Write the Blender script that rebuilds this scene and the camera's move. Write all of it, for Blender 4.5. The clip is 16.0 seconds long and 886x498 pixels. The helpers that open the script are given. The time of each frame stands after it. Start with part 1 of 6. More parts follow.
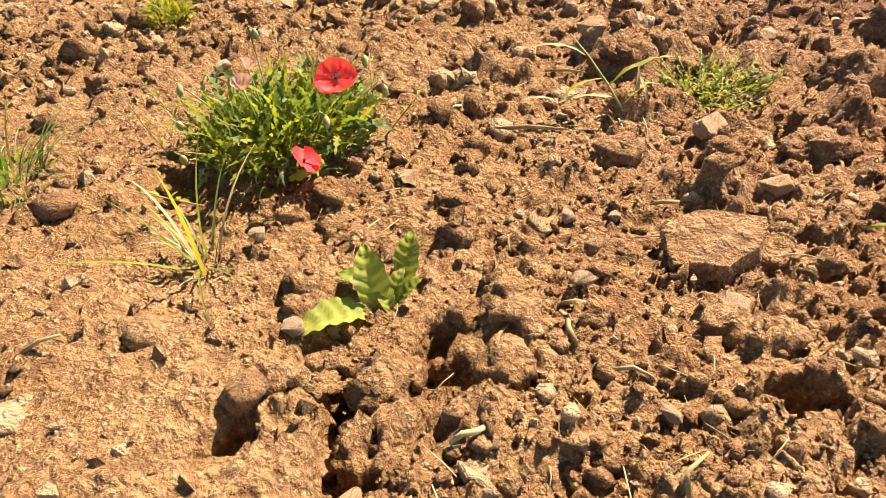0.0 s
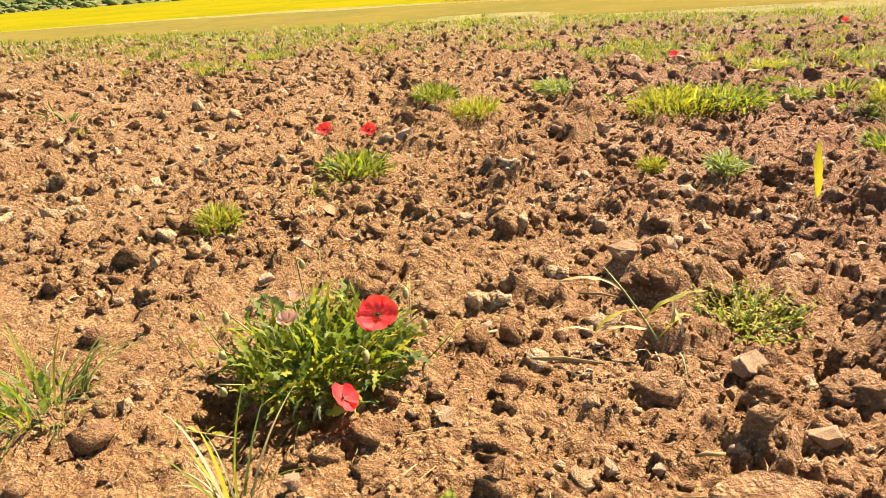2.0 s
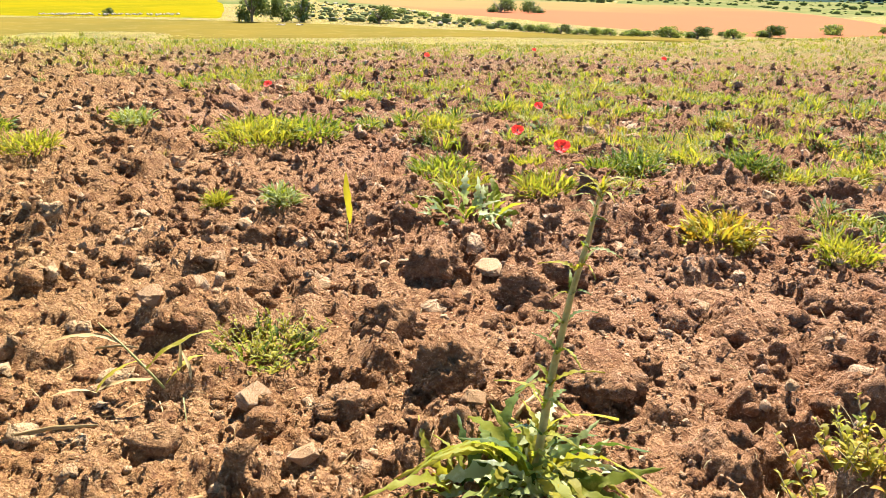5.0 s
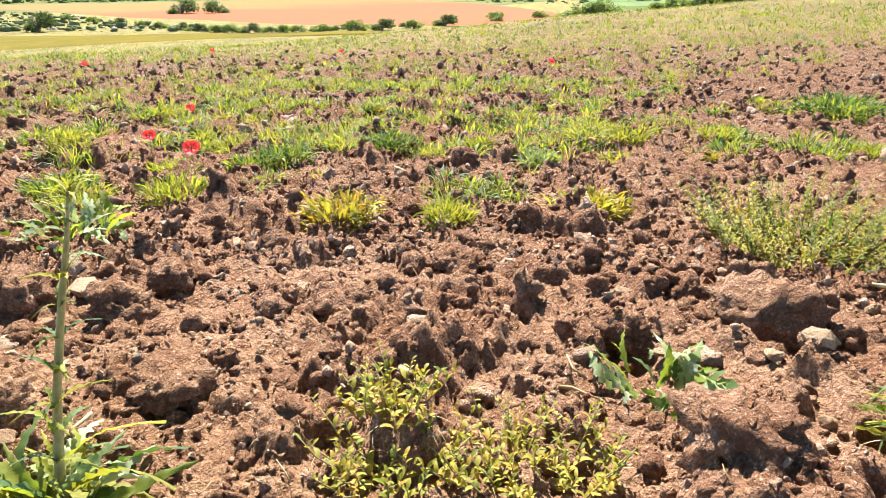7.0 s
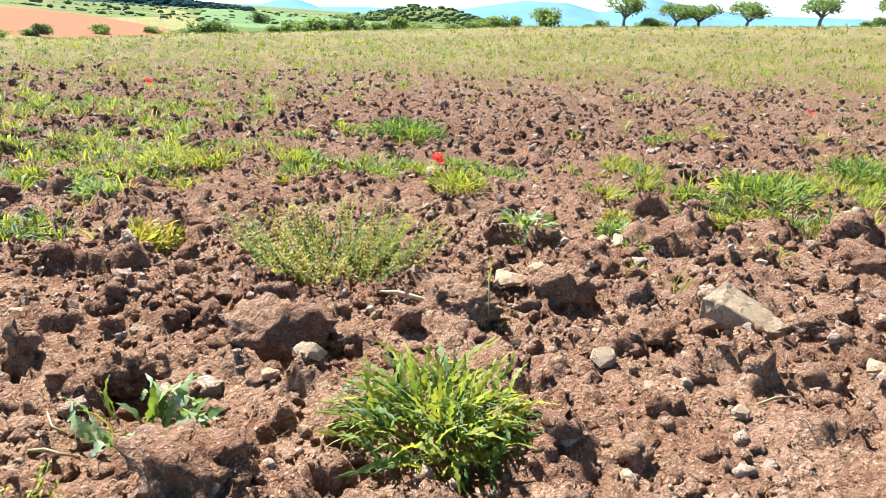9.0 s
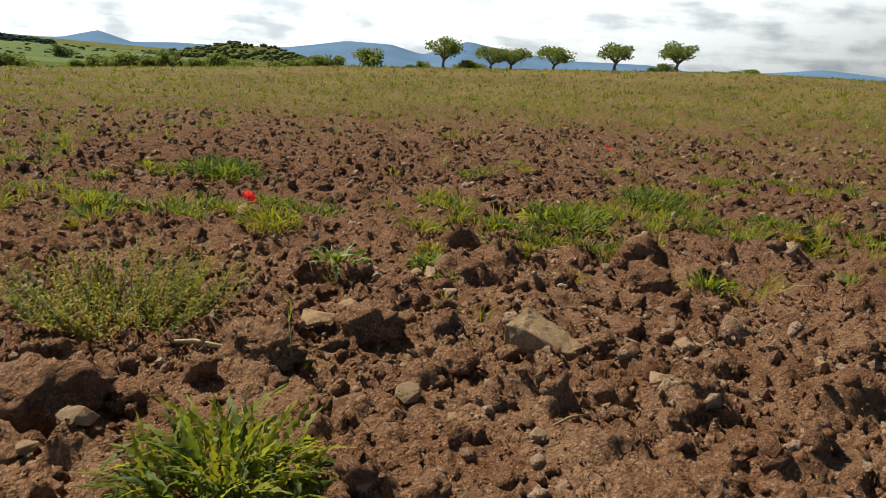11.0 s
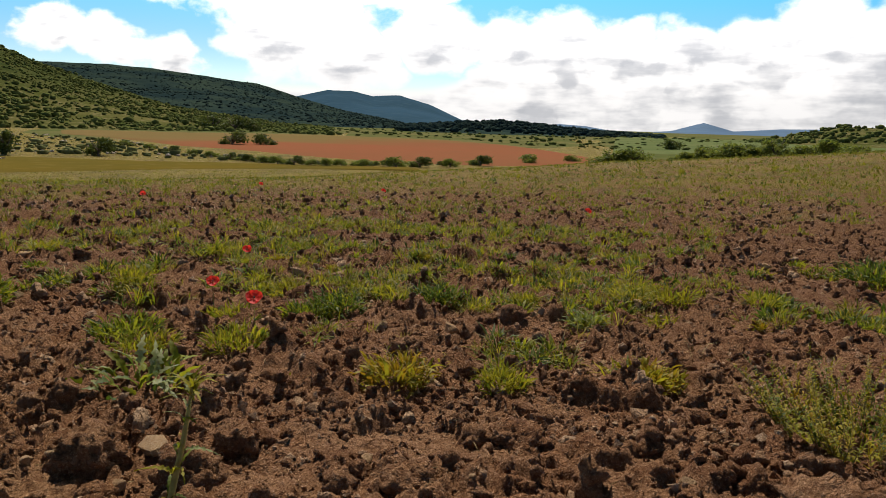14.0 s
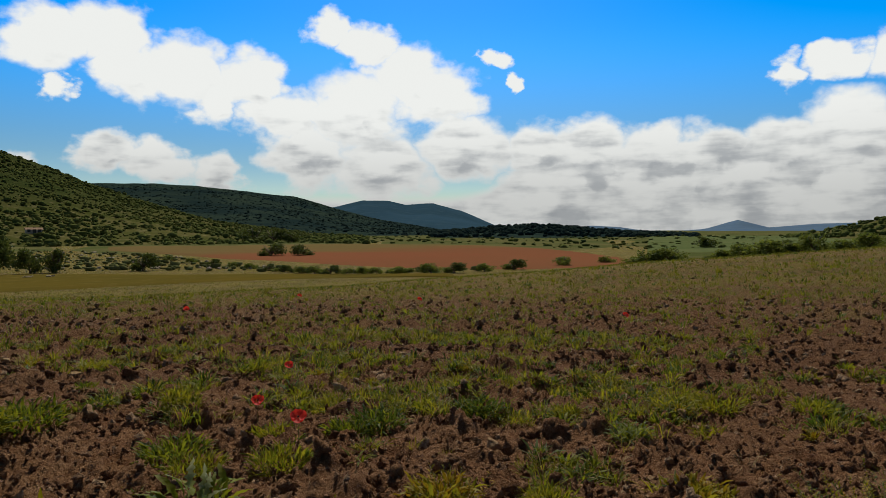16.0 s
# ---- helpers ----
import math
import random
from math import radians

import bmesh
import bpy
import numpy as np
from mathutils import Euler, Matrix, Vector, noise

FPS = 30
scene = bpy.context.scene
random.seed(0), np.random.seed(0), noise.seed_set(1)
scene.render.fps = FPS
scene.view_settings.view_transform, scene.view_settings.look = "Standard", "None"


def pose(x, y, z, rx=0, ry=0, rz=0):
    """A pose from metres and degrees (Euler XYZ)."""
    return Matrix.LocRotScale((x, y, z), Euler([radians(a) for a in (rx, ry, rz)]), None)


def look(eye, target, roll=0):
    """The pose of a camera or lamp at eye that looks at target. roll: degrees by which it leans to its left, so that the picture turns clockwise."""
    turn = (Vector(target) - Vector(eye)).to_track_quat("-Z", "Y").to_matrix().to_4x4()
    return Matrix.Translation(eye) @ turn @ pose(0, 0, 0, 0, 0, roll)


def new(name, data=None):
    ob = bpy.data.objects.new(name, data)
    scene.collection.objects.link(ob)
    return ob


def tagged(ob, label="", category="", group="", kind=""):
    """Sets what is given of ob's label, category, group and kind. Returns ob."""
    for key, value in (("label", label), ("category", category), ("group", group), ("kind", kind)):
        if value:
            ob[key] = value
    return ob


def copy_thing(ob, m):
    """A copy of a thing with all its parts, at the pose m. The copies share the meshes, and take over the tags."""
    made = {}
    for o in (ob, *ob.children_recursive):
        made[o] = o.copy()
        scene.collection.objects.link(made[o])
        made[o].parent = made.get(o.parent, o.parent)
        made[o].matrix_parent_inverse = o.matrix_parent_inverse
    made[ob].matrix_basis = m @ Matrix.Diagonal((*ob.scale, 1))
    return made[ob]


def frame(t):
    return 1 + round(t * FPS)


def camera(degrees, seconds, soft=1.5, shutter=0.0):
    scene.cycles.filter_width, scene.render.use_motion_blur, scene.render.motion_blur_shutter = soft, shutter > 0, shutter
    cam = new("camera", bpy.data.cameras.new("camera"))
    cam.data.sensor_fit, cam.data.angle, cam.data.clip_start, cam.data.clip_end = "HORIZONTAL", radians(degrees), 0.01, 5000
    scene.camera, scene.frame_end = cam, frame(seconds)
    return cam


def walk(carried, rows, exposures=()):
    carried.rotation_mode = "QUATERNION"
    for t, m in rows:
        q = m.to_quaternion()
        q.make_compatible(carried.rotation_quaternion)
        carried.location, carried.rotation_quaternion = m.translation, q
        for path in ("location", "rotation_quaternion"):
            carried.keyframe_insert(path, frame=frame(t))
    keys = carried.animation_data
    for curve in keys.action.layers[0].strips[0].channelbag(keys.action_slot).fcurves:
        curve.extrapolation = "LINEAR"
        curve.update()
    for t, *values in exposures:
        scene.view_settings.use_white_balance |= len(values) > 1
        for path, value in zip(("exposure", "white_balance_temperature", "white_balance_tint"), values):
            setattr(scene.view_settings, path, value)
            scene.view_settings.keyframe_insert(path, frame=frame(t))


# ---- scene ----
cam = camera(64.7, 16.0, soft=0.4)
# seconds, eye, target, roll
PATH = [
    (0, (-0.012, 0.128, 0.593), (-0.103, 1.752, -0.571), -4.93),
    (0.5, (-0.026, 0.162, 0.640), (-0.141, 1.891, -0.358), -6.37),
    (1, (-0.025, 0.175, 0.672), (-0.144, 1.984, -0.171), -4.97),
    (1.5, (-0.027, 0.177, 0.694), (-0.153, 2.017, -0.079), -4.22),
    (2, (-0.031, 0.180, 0.704), (-0.167, 2.031, -0.040), -3.98),
    (2.5, (-0.001, 0.192, 0.719), (-0.091, 2.066, 0.026), -4.56),
    (3, (0.038, 0.186, 0.753), (0.101, 2.099, 0.172), -2.97),
    (3.5, (0.079, 0.181, 0.754), (0.274, 2.084, 0.171), -1.51),
    (4, (0.145, 0.172, 0.748), (0.536, 2.018, 0.085), -0.29),
    (4.2, (0.165, 0.165, 0.749), (0.655, 1.980, 0.067), 0.54),
    (6.3, (0.463, -0.012, 0.723), (1.680, 1.410, 0.019), -1.34),
    (7, (0.564, -0.110, 0.724), (1.984, 1.107, 0.015), -0.53),
    (7.5, (0.628, -0.191, 0.721), (2.209, 0.792, -0.011), 0.13),
    (8, (0.663, -0.272, 0.754), (2.380, 0.485, 0.061), 1.85),
    (8.5, (0.684, -0.347, 0.774), (2.498, 0.203, 0.135), 3.51),
    (9, (0.721, -0.416, 0.763), (2.590, -0.077, 0.137), 4.14),
    (9.2, (0.727, -0.445, 0.770), (2.613, -0.187, 0.157), 4.65),
    (9.7, (0.747, -0.482, 0.768), (2.642, -0.401, 0.190), 4.90),
    (10.2, (0.766, -0.505, 0.764), (2.672, -0.583, 0.222), 5.10),
    (10.7, (0.777, -0.515, 0.758), (2.690, -0.660, 0.250), 5.20),
    (11.0, (0.779, -0.508, 0.754), (2.708, -0.625, 0.267), 5.18),
    (11.3, (0.776, -0.494, 0.751), (2.720, -0.514, 0.283), 5.11),
    (11.5, (0.764, -0.432, 0.764), (2.704, -0.281, 0.306), 4.69),
    (12, (0.718, -0.293, 0.776), (2.570, 0.266, 0.269), 3.80),
    (12.5, (0.643, -0.199, 0.788), (2.381, 0.625, 0.239), 2.81),
    (13, (0.548, -0.108, 0.809), (2.121, 0.990, 0.243), 1.47),
    (13.5, (0.491, -0.052, 0.827), (1.965, 1.213, 0.353), 1.35),
    (14, (0.458, -0.042, 0.870), (1.898, 1.302, 0.521), 1.68),
    (14.5, (0.430, -0.055, 0.892), (1.855, 1.323, 0.631), 1.12),
    (15, (0.413, -0.057, 0.919), (1.826, 1.350, 0.758), 0.74),
    (15.5, (0.397, -0.069, 0.932), (1.797, 1.357, 0.856), 0.17),
    (16, (0.381, -0.093, 0.937), (1.769, 1.345, 0.884), -0.20),
]
# the phone's metering: bright over the soil, darker once the sky comes in
EXPOSURES = [(0.0, 2.05, 6750.0, 14.5), (4.2, 2.14, 6450.0, 11.5), (6.3, 2.22, 5600.0, 10.5), (8.0, 2.27, 5300.0, 6.5), (9.2, 2.09, 4950.0, 4.5),
             (10.6, 0.96, 5950.0, 5.0), (11.3, 0.38, 6350.0, 4.5), (12.5, 0.42, 6450.0, 6.5), (13.0, 0.74, 6500.0, 10.5), (13.5, 0.63, 6550.0, 13.5),
             (14.0, 0.06, 6550.0, 11.5), (14.5, -0.26, 6500.0, 10.0), (15.0, -0.52, 6500.0, 8.5), (16.0, -0.72, 6450.0, 6.5)]
walk(cam, [(t, look(eye, target, roll)) for t, eye, target, roll in PATH], EXPOSURES)

# ---- sky and sun ----
SUN_AZ, SUN_EL = -42.0, 50.0          # degrees; azimuth is counted from +y towards -x
sun_dir = Vector((-math.sin(radians(SUN_AZ)) * math.cos(radians(SUN_EL)),
                  math.cos(radians(SUN_AZ)) * math.cos(radians(SUN_EL)), math.sin(radians(SUN_EL))))
sun = new("sun", bpy.data.lights.new("sun", "SUN"))
sun.data.energy, sun.data.angle, sun.data.color = 5.0, radians(0.53), (1.0, 0.93, 0.82)
sun.matrix_world = look(sun_dir * 50, (0, 0, 0))


class Nodes:
    """Short hand for building node trees."""

    def __init__(self, tree):
        self.tree = tree
        tree.nodes.clear()

    def add(self, kind, **values):
        node = self.tree.nodes.new(kind)
        for key, value in values.items():
            if key in node.inputs.keys():
                self.put(node.inputs[key], value)
            else:
                setattr(node, key, value)
        return node

    def put(self, socket, value):
        if isinstance(value, bpy.types.NodeSocket):
            self.tree.links.new(value, socket)
        else:
            socket.default_value = value

    def math(self, op, a, b=0.0, c=0.0, clamp=False):
        node = self.tree.nodes.new("ShaderNodeMath")
        node.operation, node.use_clamp = op, clamp
        for n, v in enumerate((a, b, c)):
            self.put(node.inputs[n], v)
        return node.outputs[0]

    def vec(self, op, a, b=(0, 0, 0)):
        node = self.tree.nodes.new("ShaderNodeVectorMath")
        node.operation = op
        self.put(node.inputs[0], a)
        self.put(node.inputs[1], b)
        return node.outputs["Value"] if op in ("DOT_PRODUCT", "LENGTH", "DISTANCE") else node.outputs[0]

    def mix(self, f, a, b):
        node = self.tree.nodes.new("ShaderNodeMix")
        node.data_type = "RGBA"
        self.put(node.inputs[0], f)
        for socket, v in ((node.inputs[6], a), (node.inputs[7], b)):
            self.put(socket, (*v, 1.0) if isinstance(v, tuple) and len(v) == 3 else v)
        return node.outputs[2]

    def noise(self, vector, scale, detail=4.0, rough=0.55, distortion=0.0):
        node = self.add("ShaderNodeTexNoise", Scale=scale, Detail=detail, Roughness=rough, Distortion=distortion)
        self.put(node.inputs["Vector"], vector)
        return node.outputs["Fac"]

    def span(self, v, a, b, c=0.0, d=1.0):
        node = self.tree.nodes.new("ShaderNodeMapRange")
        for n, x in enumerate((v, a, b, c, d)):
            self.put(node.inputs[n], x)
        node.interpolation_type = "SMOOTHSTEP"
        return node.outputs[0]


world = bpy.data.worlds.new("sky")
scene.world = world
world.use_nodes = True
w = Nodes(world.node_tree)
sky = w.add("ShaderNodeTexSky", sky_type="NISHITA", sun_disc=False, sun_elevation=radians(SUN_EL),
            sun_rotation=radians(-SUN_AZ), air_density=1.0, dust_density=0.6, ozone_density=2.5, altitude=600.0)
way = w.add("ShaderNodeTexCoord").outputs["Generated"]
split = w.add("ShaderNodeSeparateXYZ", Vector=way)
height = split.outputs["Z"]
turn = w.math("MULTIPLY", w.math("ARCTAN2", split.outputs["X"], split.outputs["Y"]), -57.2958)
rise = w.math("MULTIPLY", w.math("ARCSINE", height), 57.2958)
# heaps of cumulus: heading, elevation and half width in degrees
LEFT_BANK = [(-14.5, 13.6, 3.2), (-18.5, 14.2, 3.2), (-20.5, 11.6, 3.0), (-24.0, 12.2, 3.4), (-26.0, 9.8, 2.6), (-28.5, 11.6, 3.2), (-31.5, 9.0, 3.4), (-15.2, 10.4, 1.3), (-35.0, 15.8, 2.3), (-38.0, 14.6, 2.4),
             (-37.0, 9.4, 4.4), (-41.0, 12.2, 3.4), (-43.5, 10.6, 3.6), (-33.0, 6.0, 3.6), (-22.0, 5.2, 2.6), (-18.6, 5.8, 2.4), (-26.0, 4.2, 2.4), (-39.0, 5.0, 4.6), (-46.0, 6.8, 4.0), (-13.0, 4.2, 2.2)]
RIGHT_BANK = [(-48.5, 13.4, 1.1), (-50.0, 11.9, 0.9), (-51.5, 6.6, 3.4), (-56.0, 6.2, 3.6), (-60.5, 6.0, 3.4), (-65.0, 5.4, 3.6), (-70.0, 5.6, 3.6), (-74.5, 6.6, 4.2), (-79.0, 6.0, 4.4), (-70.0, 11.6, 1.7),
              (-73.5, 11.9, 2.0), (-77.0, 11.8, 2.4), (-52.0, 2.6, 4.6), (-60.0, 2.6, 4.6), (-68.0, 2.4, 4.6), (-76.0, 3.0, 5.0)]
spot = w.add("ShaderNodeCombineXYZ", X=turn, Y=w.math("MULTIPLY", rise, 1.35)).outputs[0]
level = spot
stirred = w.add("ShaderNodeTexNoise", Scale=0.34, Detail=6.0, Roughness=0.52, Vector=spot).outputs["Color"]
stirred = w.vec("SUBTRACT", stirred, (0.5, 0.5, 0.5))
spot = w.vec("ADD", spot, w.vec("MULTIPLY", stirred, (6.0, 5.2, 0.0)))
heap, under = -1.0, -1.0
lifted = w.vec("ADD", spot, (0.5, 1.5, 0.0))
for az, el, half in LEFT_BANK + RIGHT_BANK:
    heap = w.math("MAXIMUM", heap, w.math("MULTIPLY_ADD", w.vec("DISTANCE", spot, (az, el * 1.35, 0.0)), -1.0 / half, 1.0))
    under = w.math("MAXIMUM", under, w.math("MULTIPLY_ADD", w.vec("DISTANCE", lifted, (az, el * 1.35, 0.0)), -1.0 / half, 1.0))
base_side = w.span(w.math("SUBTRACT", under, heap), 0.02, 0.42)
# outside this part of the sky the cover is broken, thicker towards the west and south; behind, unseen, it is added to
# keep the fill light neutral
rest = w.math("MULTIPLY", w.math("MAXIMUM", w.span(turn, -9.0, 8.0), w.span(turn, -84.0, -92.0)), w.span(rise, 50.0, 24.0))
puff = w.noise(w.vec("MULTIPLY", way, (1.0, 1.0, 1.5)), 6.5, 9.0, 0.60, 0.2)
heap = w.math("MAXIMUM", heap, w.math("MULTIPLY_ADD", rest, w.math("MULTIPLY_ADD", puff, 5.0, -1.9), -0.5))
low_bank = w.math("MULTIPLY_ADD", w.math("ABSOLUTE", rise), -0.5, w.math("ADD", w.span(turn, -44.0, -58.0, 1.35, 3.4), w.span(turn, -76.0, -86.0, 0.0, 4.0)))
heap = w.math("MAXIMUM", heap, w.math("MINIMUM", low_bank, 0.5))
edge = w.span(heap, -0.15, 0.30)
# tops and rims are bright, the undersides of each heap grey and drawn out level
billow = w.noise(level, 0.45, 3.0, 0.5, 0.0)
belly = w.noise(w.vec("MULTIPLY", w.vec("ADD", level, (31.0, 4.0, 0.0)), (0.30, 1.0, 1.0)), 0.60, 4.0, 0.50, 0.0)
tone = w.math("ADD", w.math("MULTIPLY", base_side, 0.16), w.math("MULTIPLY_ADD", billow, 0.5, w.math("MULTIPLY", belly, w.span(rise, 14.0, 6.0, 0.45, 1.15))))
shade = w.math("MULTIPLY", w.span(tone, 0.71, 1.14, 0.0, 0.88), w.span(heap, 0.05, 0.60))
# clouds glow towards the sun; away from it they are dimmed to hold the fill light down
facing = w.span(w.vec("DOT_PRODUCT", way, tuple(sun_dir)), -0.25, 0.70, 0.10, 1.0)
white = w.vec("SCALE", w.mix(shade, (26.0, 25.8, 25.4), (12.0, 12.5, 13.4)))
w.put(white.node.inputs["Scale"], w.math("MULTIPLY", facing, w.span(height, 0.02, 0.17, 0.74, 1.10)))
blue = w.add("ShaderNodeHueSaturation", Hue=0.506, Saturation=1.68, Value=2.25, Color=sky.outputs[0]).outputs[0]
low_sky = w.vec("SCALE", blue)
w.put(low_sky.node.inputs["Scale"], w.span(height, 0.08, 0.26, 1.0, 2.0))
# the unseen upper sky is dimmed too, so that shadows stay dark
high_sky = w.vec("SCALE", sky.outputs[0])
w.put(high_sky.node.inputs["Scale"], 0.11)
deep = w.mix(w.span(height, 0.34, 0.60), low_sky, high_sky)
ground_haze = w.mix(w.span(height, -0.02, 0.05), (8.5, 9.5, 10.5), deep)
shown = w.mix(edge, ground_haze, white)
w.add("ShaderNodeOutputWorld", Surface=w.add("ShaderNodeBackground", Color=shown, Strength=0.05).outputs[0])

# ---- materials ----
def material(name):
    m = bpy.data.materials.new(name)
    m.use_nodes = True
    return m, Nodes(m.node_tree)


def finish(n, color, rough=0.9, bump=None, spec=0.3, through_light=None):
    shader = n.add("ShaderNodeBsdfPrincipled", Roughness=rough)
    n.put(shader.inputs["Base Color"], (*color, 1.0) if isinstance(color, tuple) and len(color) == 3 else color)
    n.put(shader.inputs["Specular IOR Level"], spec)
    if bump:
        n.put(shader.inputs["Normal"], n.add("ShaderNodeBump", Height=bump[0], Strength=bump[1], Distance=bump[2]).outputs[0])
    out = shader.outputs[0]
    if through_light:
        glow = n.add("ShaderNodeBsdfTranslucent")
        n.put(glow.inputs["Color"], n.vec("MULTIPLY", color, (1.12, 1.15, 0.55)))
        mix = n.add("ShaderNodeMixShader")
        n.put(mix.inputs[0], through_light)
        n.tree.links.new(out, mix.inputs[1])
        n.tree.links.new(glow.outputs[0], mix.inputs[2])
        out = mix.outputs[0]
    n.add("ShaderNodeOutputMaterial", Surface=out)


def soil_material(name="ploughed soil", varied=False):
    m, n = material(name)
    place = n.add("ShaderNodeNewGeometry").outputs["Position"]
    xyz = n.add("ShaderNodeSeparateXYZ", Vector=place)
    broad = n.noise(place, 0.5, 4.0)
    patch = n.noise(place, 4.0, 5.0, 0.6)
    grain = n.noise(place, 55.0, 6.0, 0.7)
    fine = n.noise(place, 260.0, 3.0, 0.7)
    east = n.span(n.math("ADD", xyz.outputs["X"], n.math("MULTIPLY", broad, 1.6)), 0.3, 2.6)
    dry = n.mix(n.span(patch, 0.35, 0.68), (0.262, 0.137, 0.053), (0.35, 0.200, 0.083))
    red = n.mix(n.span(patch, 0.35, 0.68), (0.230, 0.110, 0.054), (0.345, 0.190, 0.100))
    base = n.mix(east, dry, red)
    base = n.mix(n.span(grain, 0.42, 0.30, 0.0, 0.8), base, (0.16, 0.072, 0.034))
    base = n.mix(n.span(fine, 0.58, 0.76, 0.0, 0.6), base, (0.42, 0.25, 0.13))
    # seedlings too small to tell apart tint the far part of the field
    away = n.vec("DISTANCE", place, (0.35, 0.0, 0.0))
    sown = n.math("MULTIPLY", n.span(away, 6.0, 20.0, 0.0, 0.96), n.math("MAXIMUM", n.span(n.noise(place, 0.9, 6.0, 0.7), 0.22, 0.46), n.span(away, 30.0, 52.0)))
    sown = n.math("MULTIPLY", sown, n.math("MAXIMUM", n.span(n.noise(place, 2.6, 5.0, 0.7), 0.40, 0.54, 0.40, 1.0), n.span(away, 40.0, 70.0)))
    base = n.mix(sown, base, n.mix(n.span(n.noise(place, 0.25, 3.0), 0.4, 0.6), (0.135, 0.140, 0.020), (0.210, 0.195, 0.030)))
    # a band of fresh-ploughed, darker earth; shade among its rough clods is in the colour too
    turned_shade = n.math("MULTIPLY", n.math("MULTIPLY", n.span(away, 3.0, 6.0), n.span(xyz.outputs["X"], 0.8, 3.5)), n.span(n.noise(place, 0.35, 4.0, 0.6), 0.30, 0.50))
    base = n.mix(n.math("MULTIPLY", turned_shade, n.span(away, 14.0, 24.0, 0.8, 0.15)), base, n.mix(n.span(grain, 0.35, 0.65), (0.148, 0.068, 0.034), (0.25, 0.130, 0.068)))
    # crumbs, grains and pores; the shade inside the pores is painted as dark dots
    dots = n.noise(place, 150.0, 4.0, 0.7)
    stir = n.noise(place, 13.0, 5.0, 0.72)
    crumb = n.noise(place, 24.0, 6.0, 0.74)
    base = n.mix(n.span(dots, 0.46, 0.35, 0.0, 0.55), base, (0.19, 0.085, 0.038))
    base = n.mix(n.span(dots, 0.55, 0.65, 0.0, 0.75), base, n.mix(east, (0.56, 0.36, 0.17), (0.58, 0.37, 0.23)))
    # farther off, shading of clods too fine to model goes into the colour
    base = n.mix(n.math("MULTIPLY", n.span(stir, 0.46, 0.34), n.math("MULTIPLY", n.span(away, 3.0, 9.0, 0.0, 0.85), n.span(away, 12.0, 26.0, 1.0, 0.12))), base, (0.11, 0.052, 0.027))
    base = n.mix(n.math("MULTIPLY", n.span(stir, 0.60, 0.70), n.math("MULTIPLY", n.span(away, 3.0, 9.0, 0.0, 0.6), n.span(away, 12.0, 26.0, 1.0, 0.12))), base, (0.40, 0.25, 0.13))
    relief = n.math("ADD", n.math("MULTIPLY", grain, 0.62), n.math("MULTIPLY", dots, 0.42))
    relief = n.math("ADD", relief, n.math("MULTIPLY", crumb, n.span(away, 1.0, 3.0, 0.75, 1.5)))
    for size, gain in ((38.0, 0.48), (90.0, 0.30), (200.0, 0.13)):
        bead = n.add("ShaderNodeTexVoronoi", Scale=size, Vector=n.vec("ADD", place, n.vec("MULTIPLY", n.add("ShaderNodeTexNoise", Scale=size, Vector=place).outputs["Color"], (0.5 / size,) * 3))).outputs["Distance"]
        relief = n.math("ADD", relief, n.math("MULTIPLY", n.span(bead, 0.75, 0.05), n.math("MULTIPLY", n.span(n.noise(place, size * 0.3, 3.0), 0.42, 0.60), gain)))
        # shade in the gaps between crumbs is painted dark
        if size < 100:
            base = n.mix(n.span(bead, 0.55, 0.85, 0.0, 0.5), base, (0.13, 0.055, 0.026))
    relief = n.math("ADD", relief, n.math("MULTIPLY", n.math("MULTIPLY", stir, 3.6), n.span(away, 2.5, 9.0)))
    if varied:
        isle = n.add("ShaderNodeNewGeometry").outputs["Random Per Island"]
        base = n.mix(n.span(isle, 0.70, 1.0, 0.0, 0.65), base, n.mix(east, (0.60, 0.42, 0.22), (0.62, 0.43, 0.27)))
        base = n.mix(n.span(isle, 0.35, 0.0, 0.0, 0.35), base, (0.19, 0.085, 0.045))
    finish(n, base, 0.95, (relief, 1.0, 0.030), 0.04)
    return m


def patchy(name, a, b, c, scale, rough=0.95, stretch=(1, 1, 1)):
    """Three colours mixed at two scales, for things far off."""
    m, n = material(name)
    place = n.vec("MULTIPLY", n.add("ShaderNodeNewGeometry").outputs["Position"], stretch)
    one = n.noise(place, scale, 5.0, 0.6)
    two = n.noise(place, scale * 7.0, 5.0, 0.65)
    base = n.mix(n.span(one, 0.35, 0.65), a, b)
    base = n.mix(n.span(two, 0.5, 0.7, 0.0, 0.8), base, c)
    finish(n, base, rough, None, 0.0)
    return m


SOIL = soil_material()
CRUMBS = soil_material("loose soil crumbs", True)

# ---- ground ----
CENTRE = (0.35, 0.0)
VALLEY = -4.5
FALL = math.tan(radians(3.3))
DOWN = (math.sin(radians(50)), math.cos(radians(50)))


def lattice(ix, iy, salt):
    """A repeatable random number between 0 and 1 for each whole-numbered place."""
    h = (ix.astype(np.int64) * 374761393 + iy.astype(np.int64) * 668265263 + salt * 974711) & 0x7FFFFFFF
    h = ((h ^ (h >> 13)) * 1274126177) & 0x7FFFFFFF
    h = ((h ^ (h >> 16)) * 2246822519) & 0x7FFFFFFF
    return ((h ^ (h >> 15)) & 0xFFFFFF) / float(0xFFFFFF)


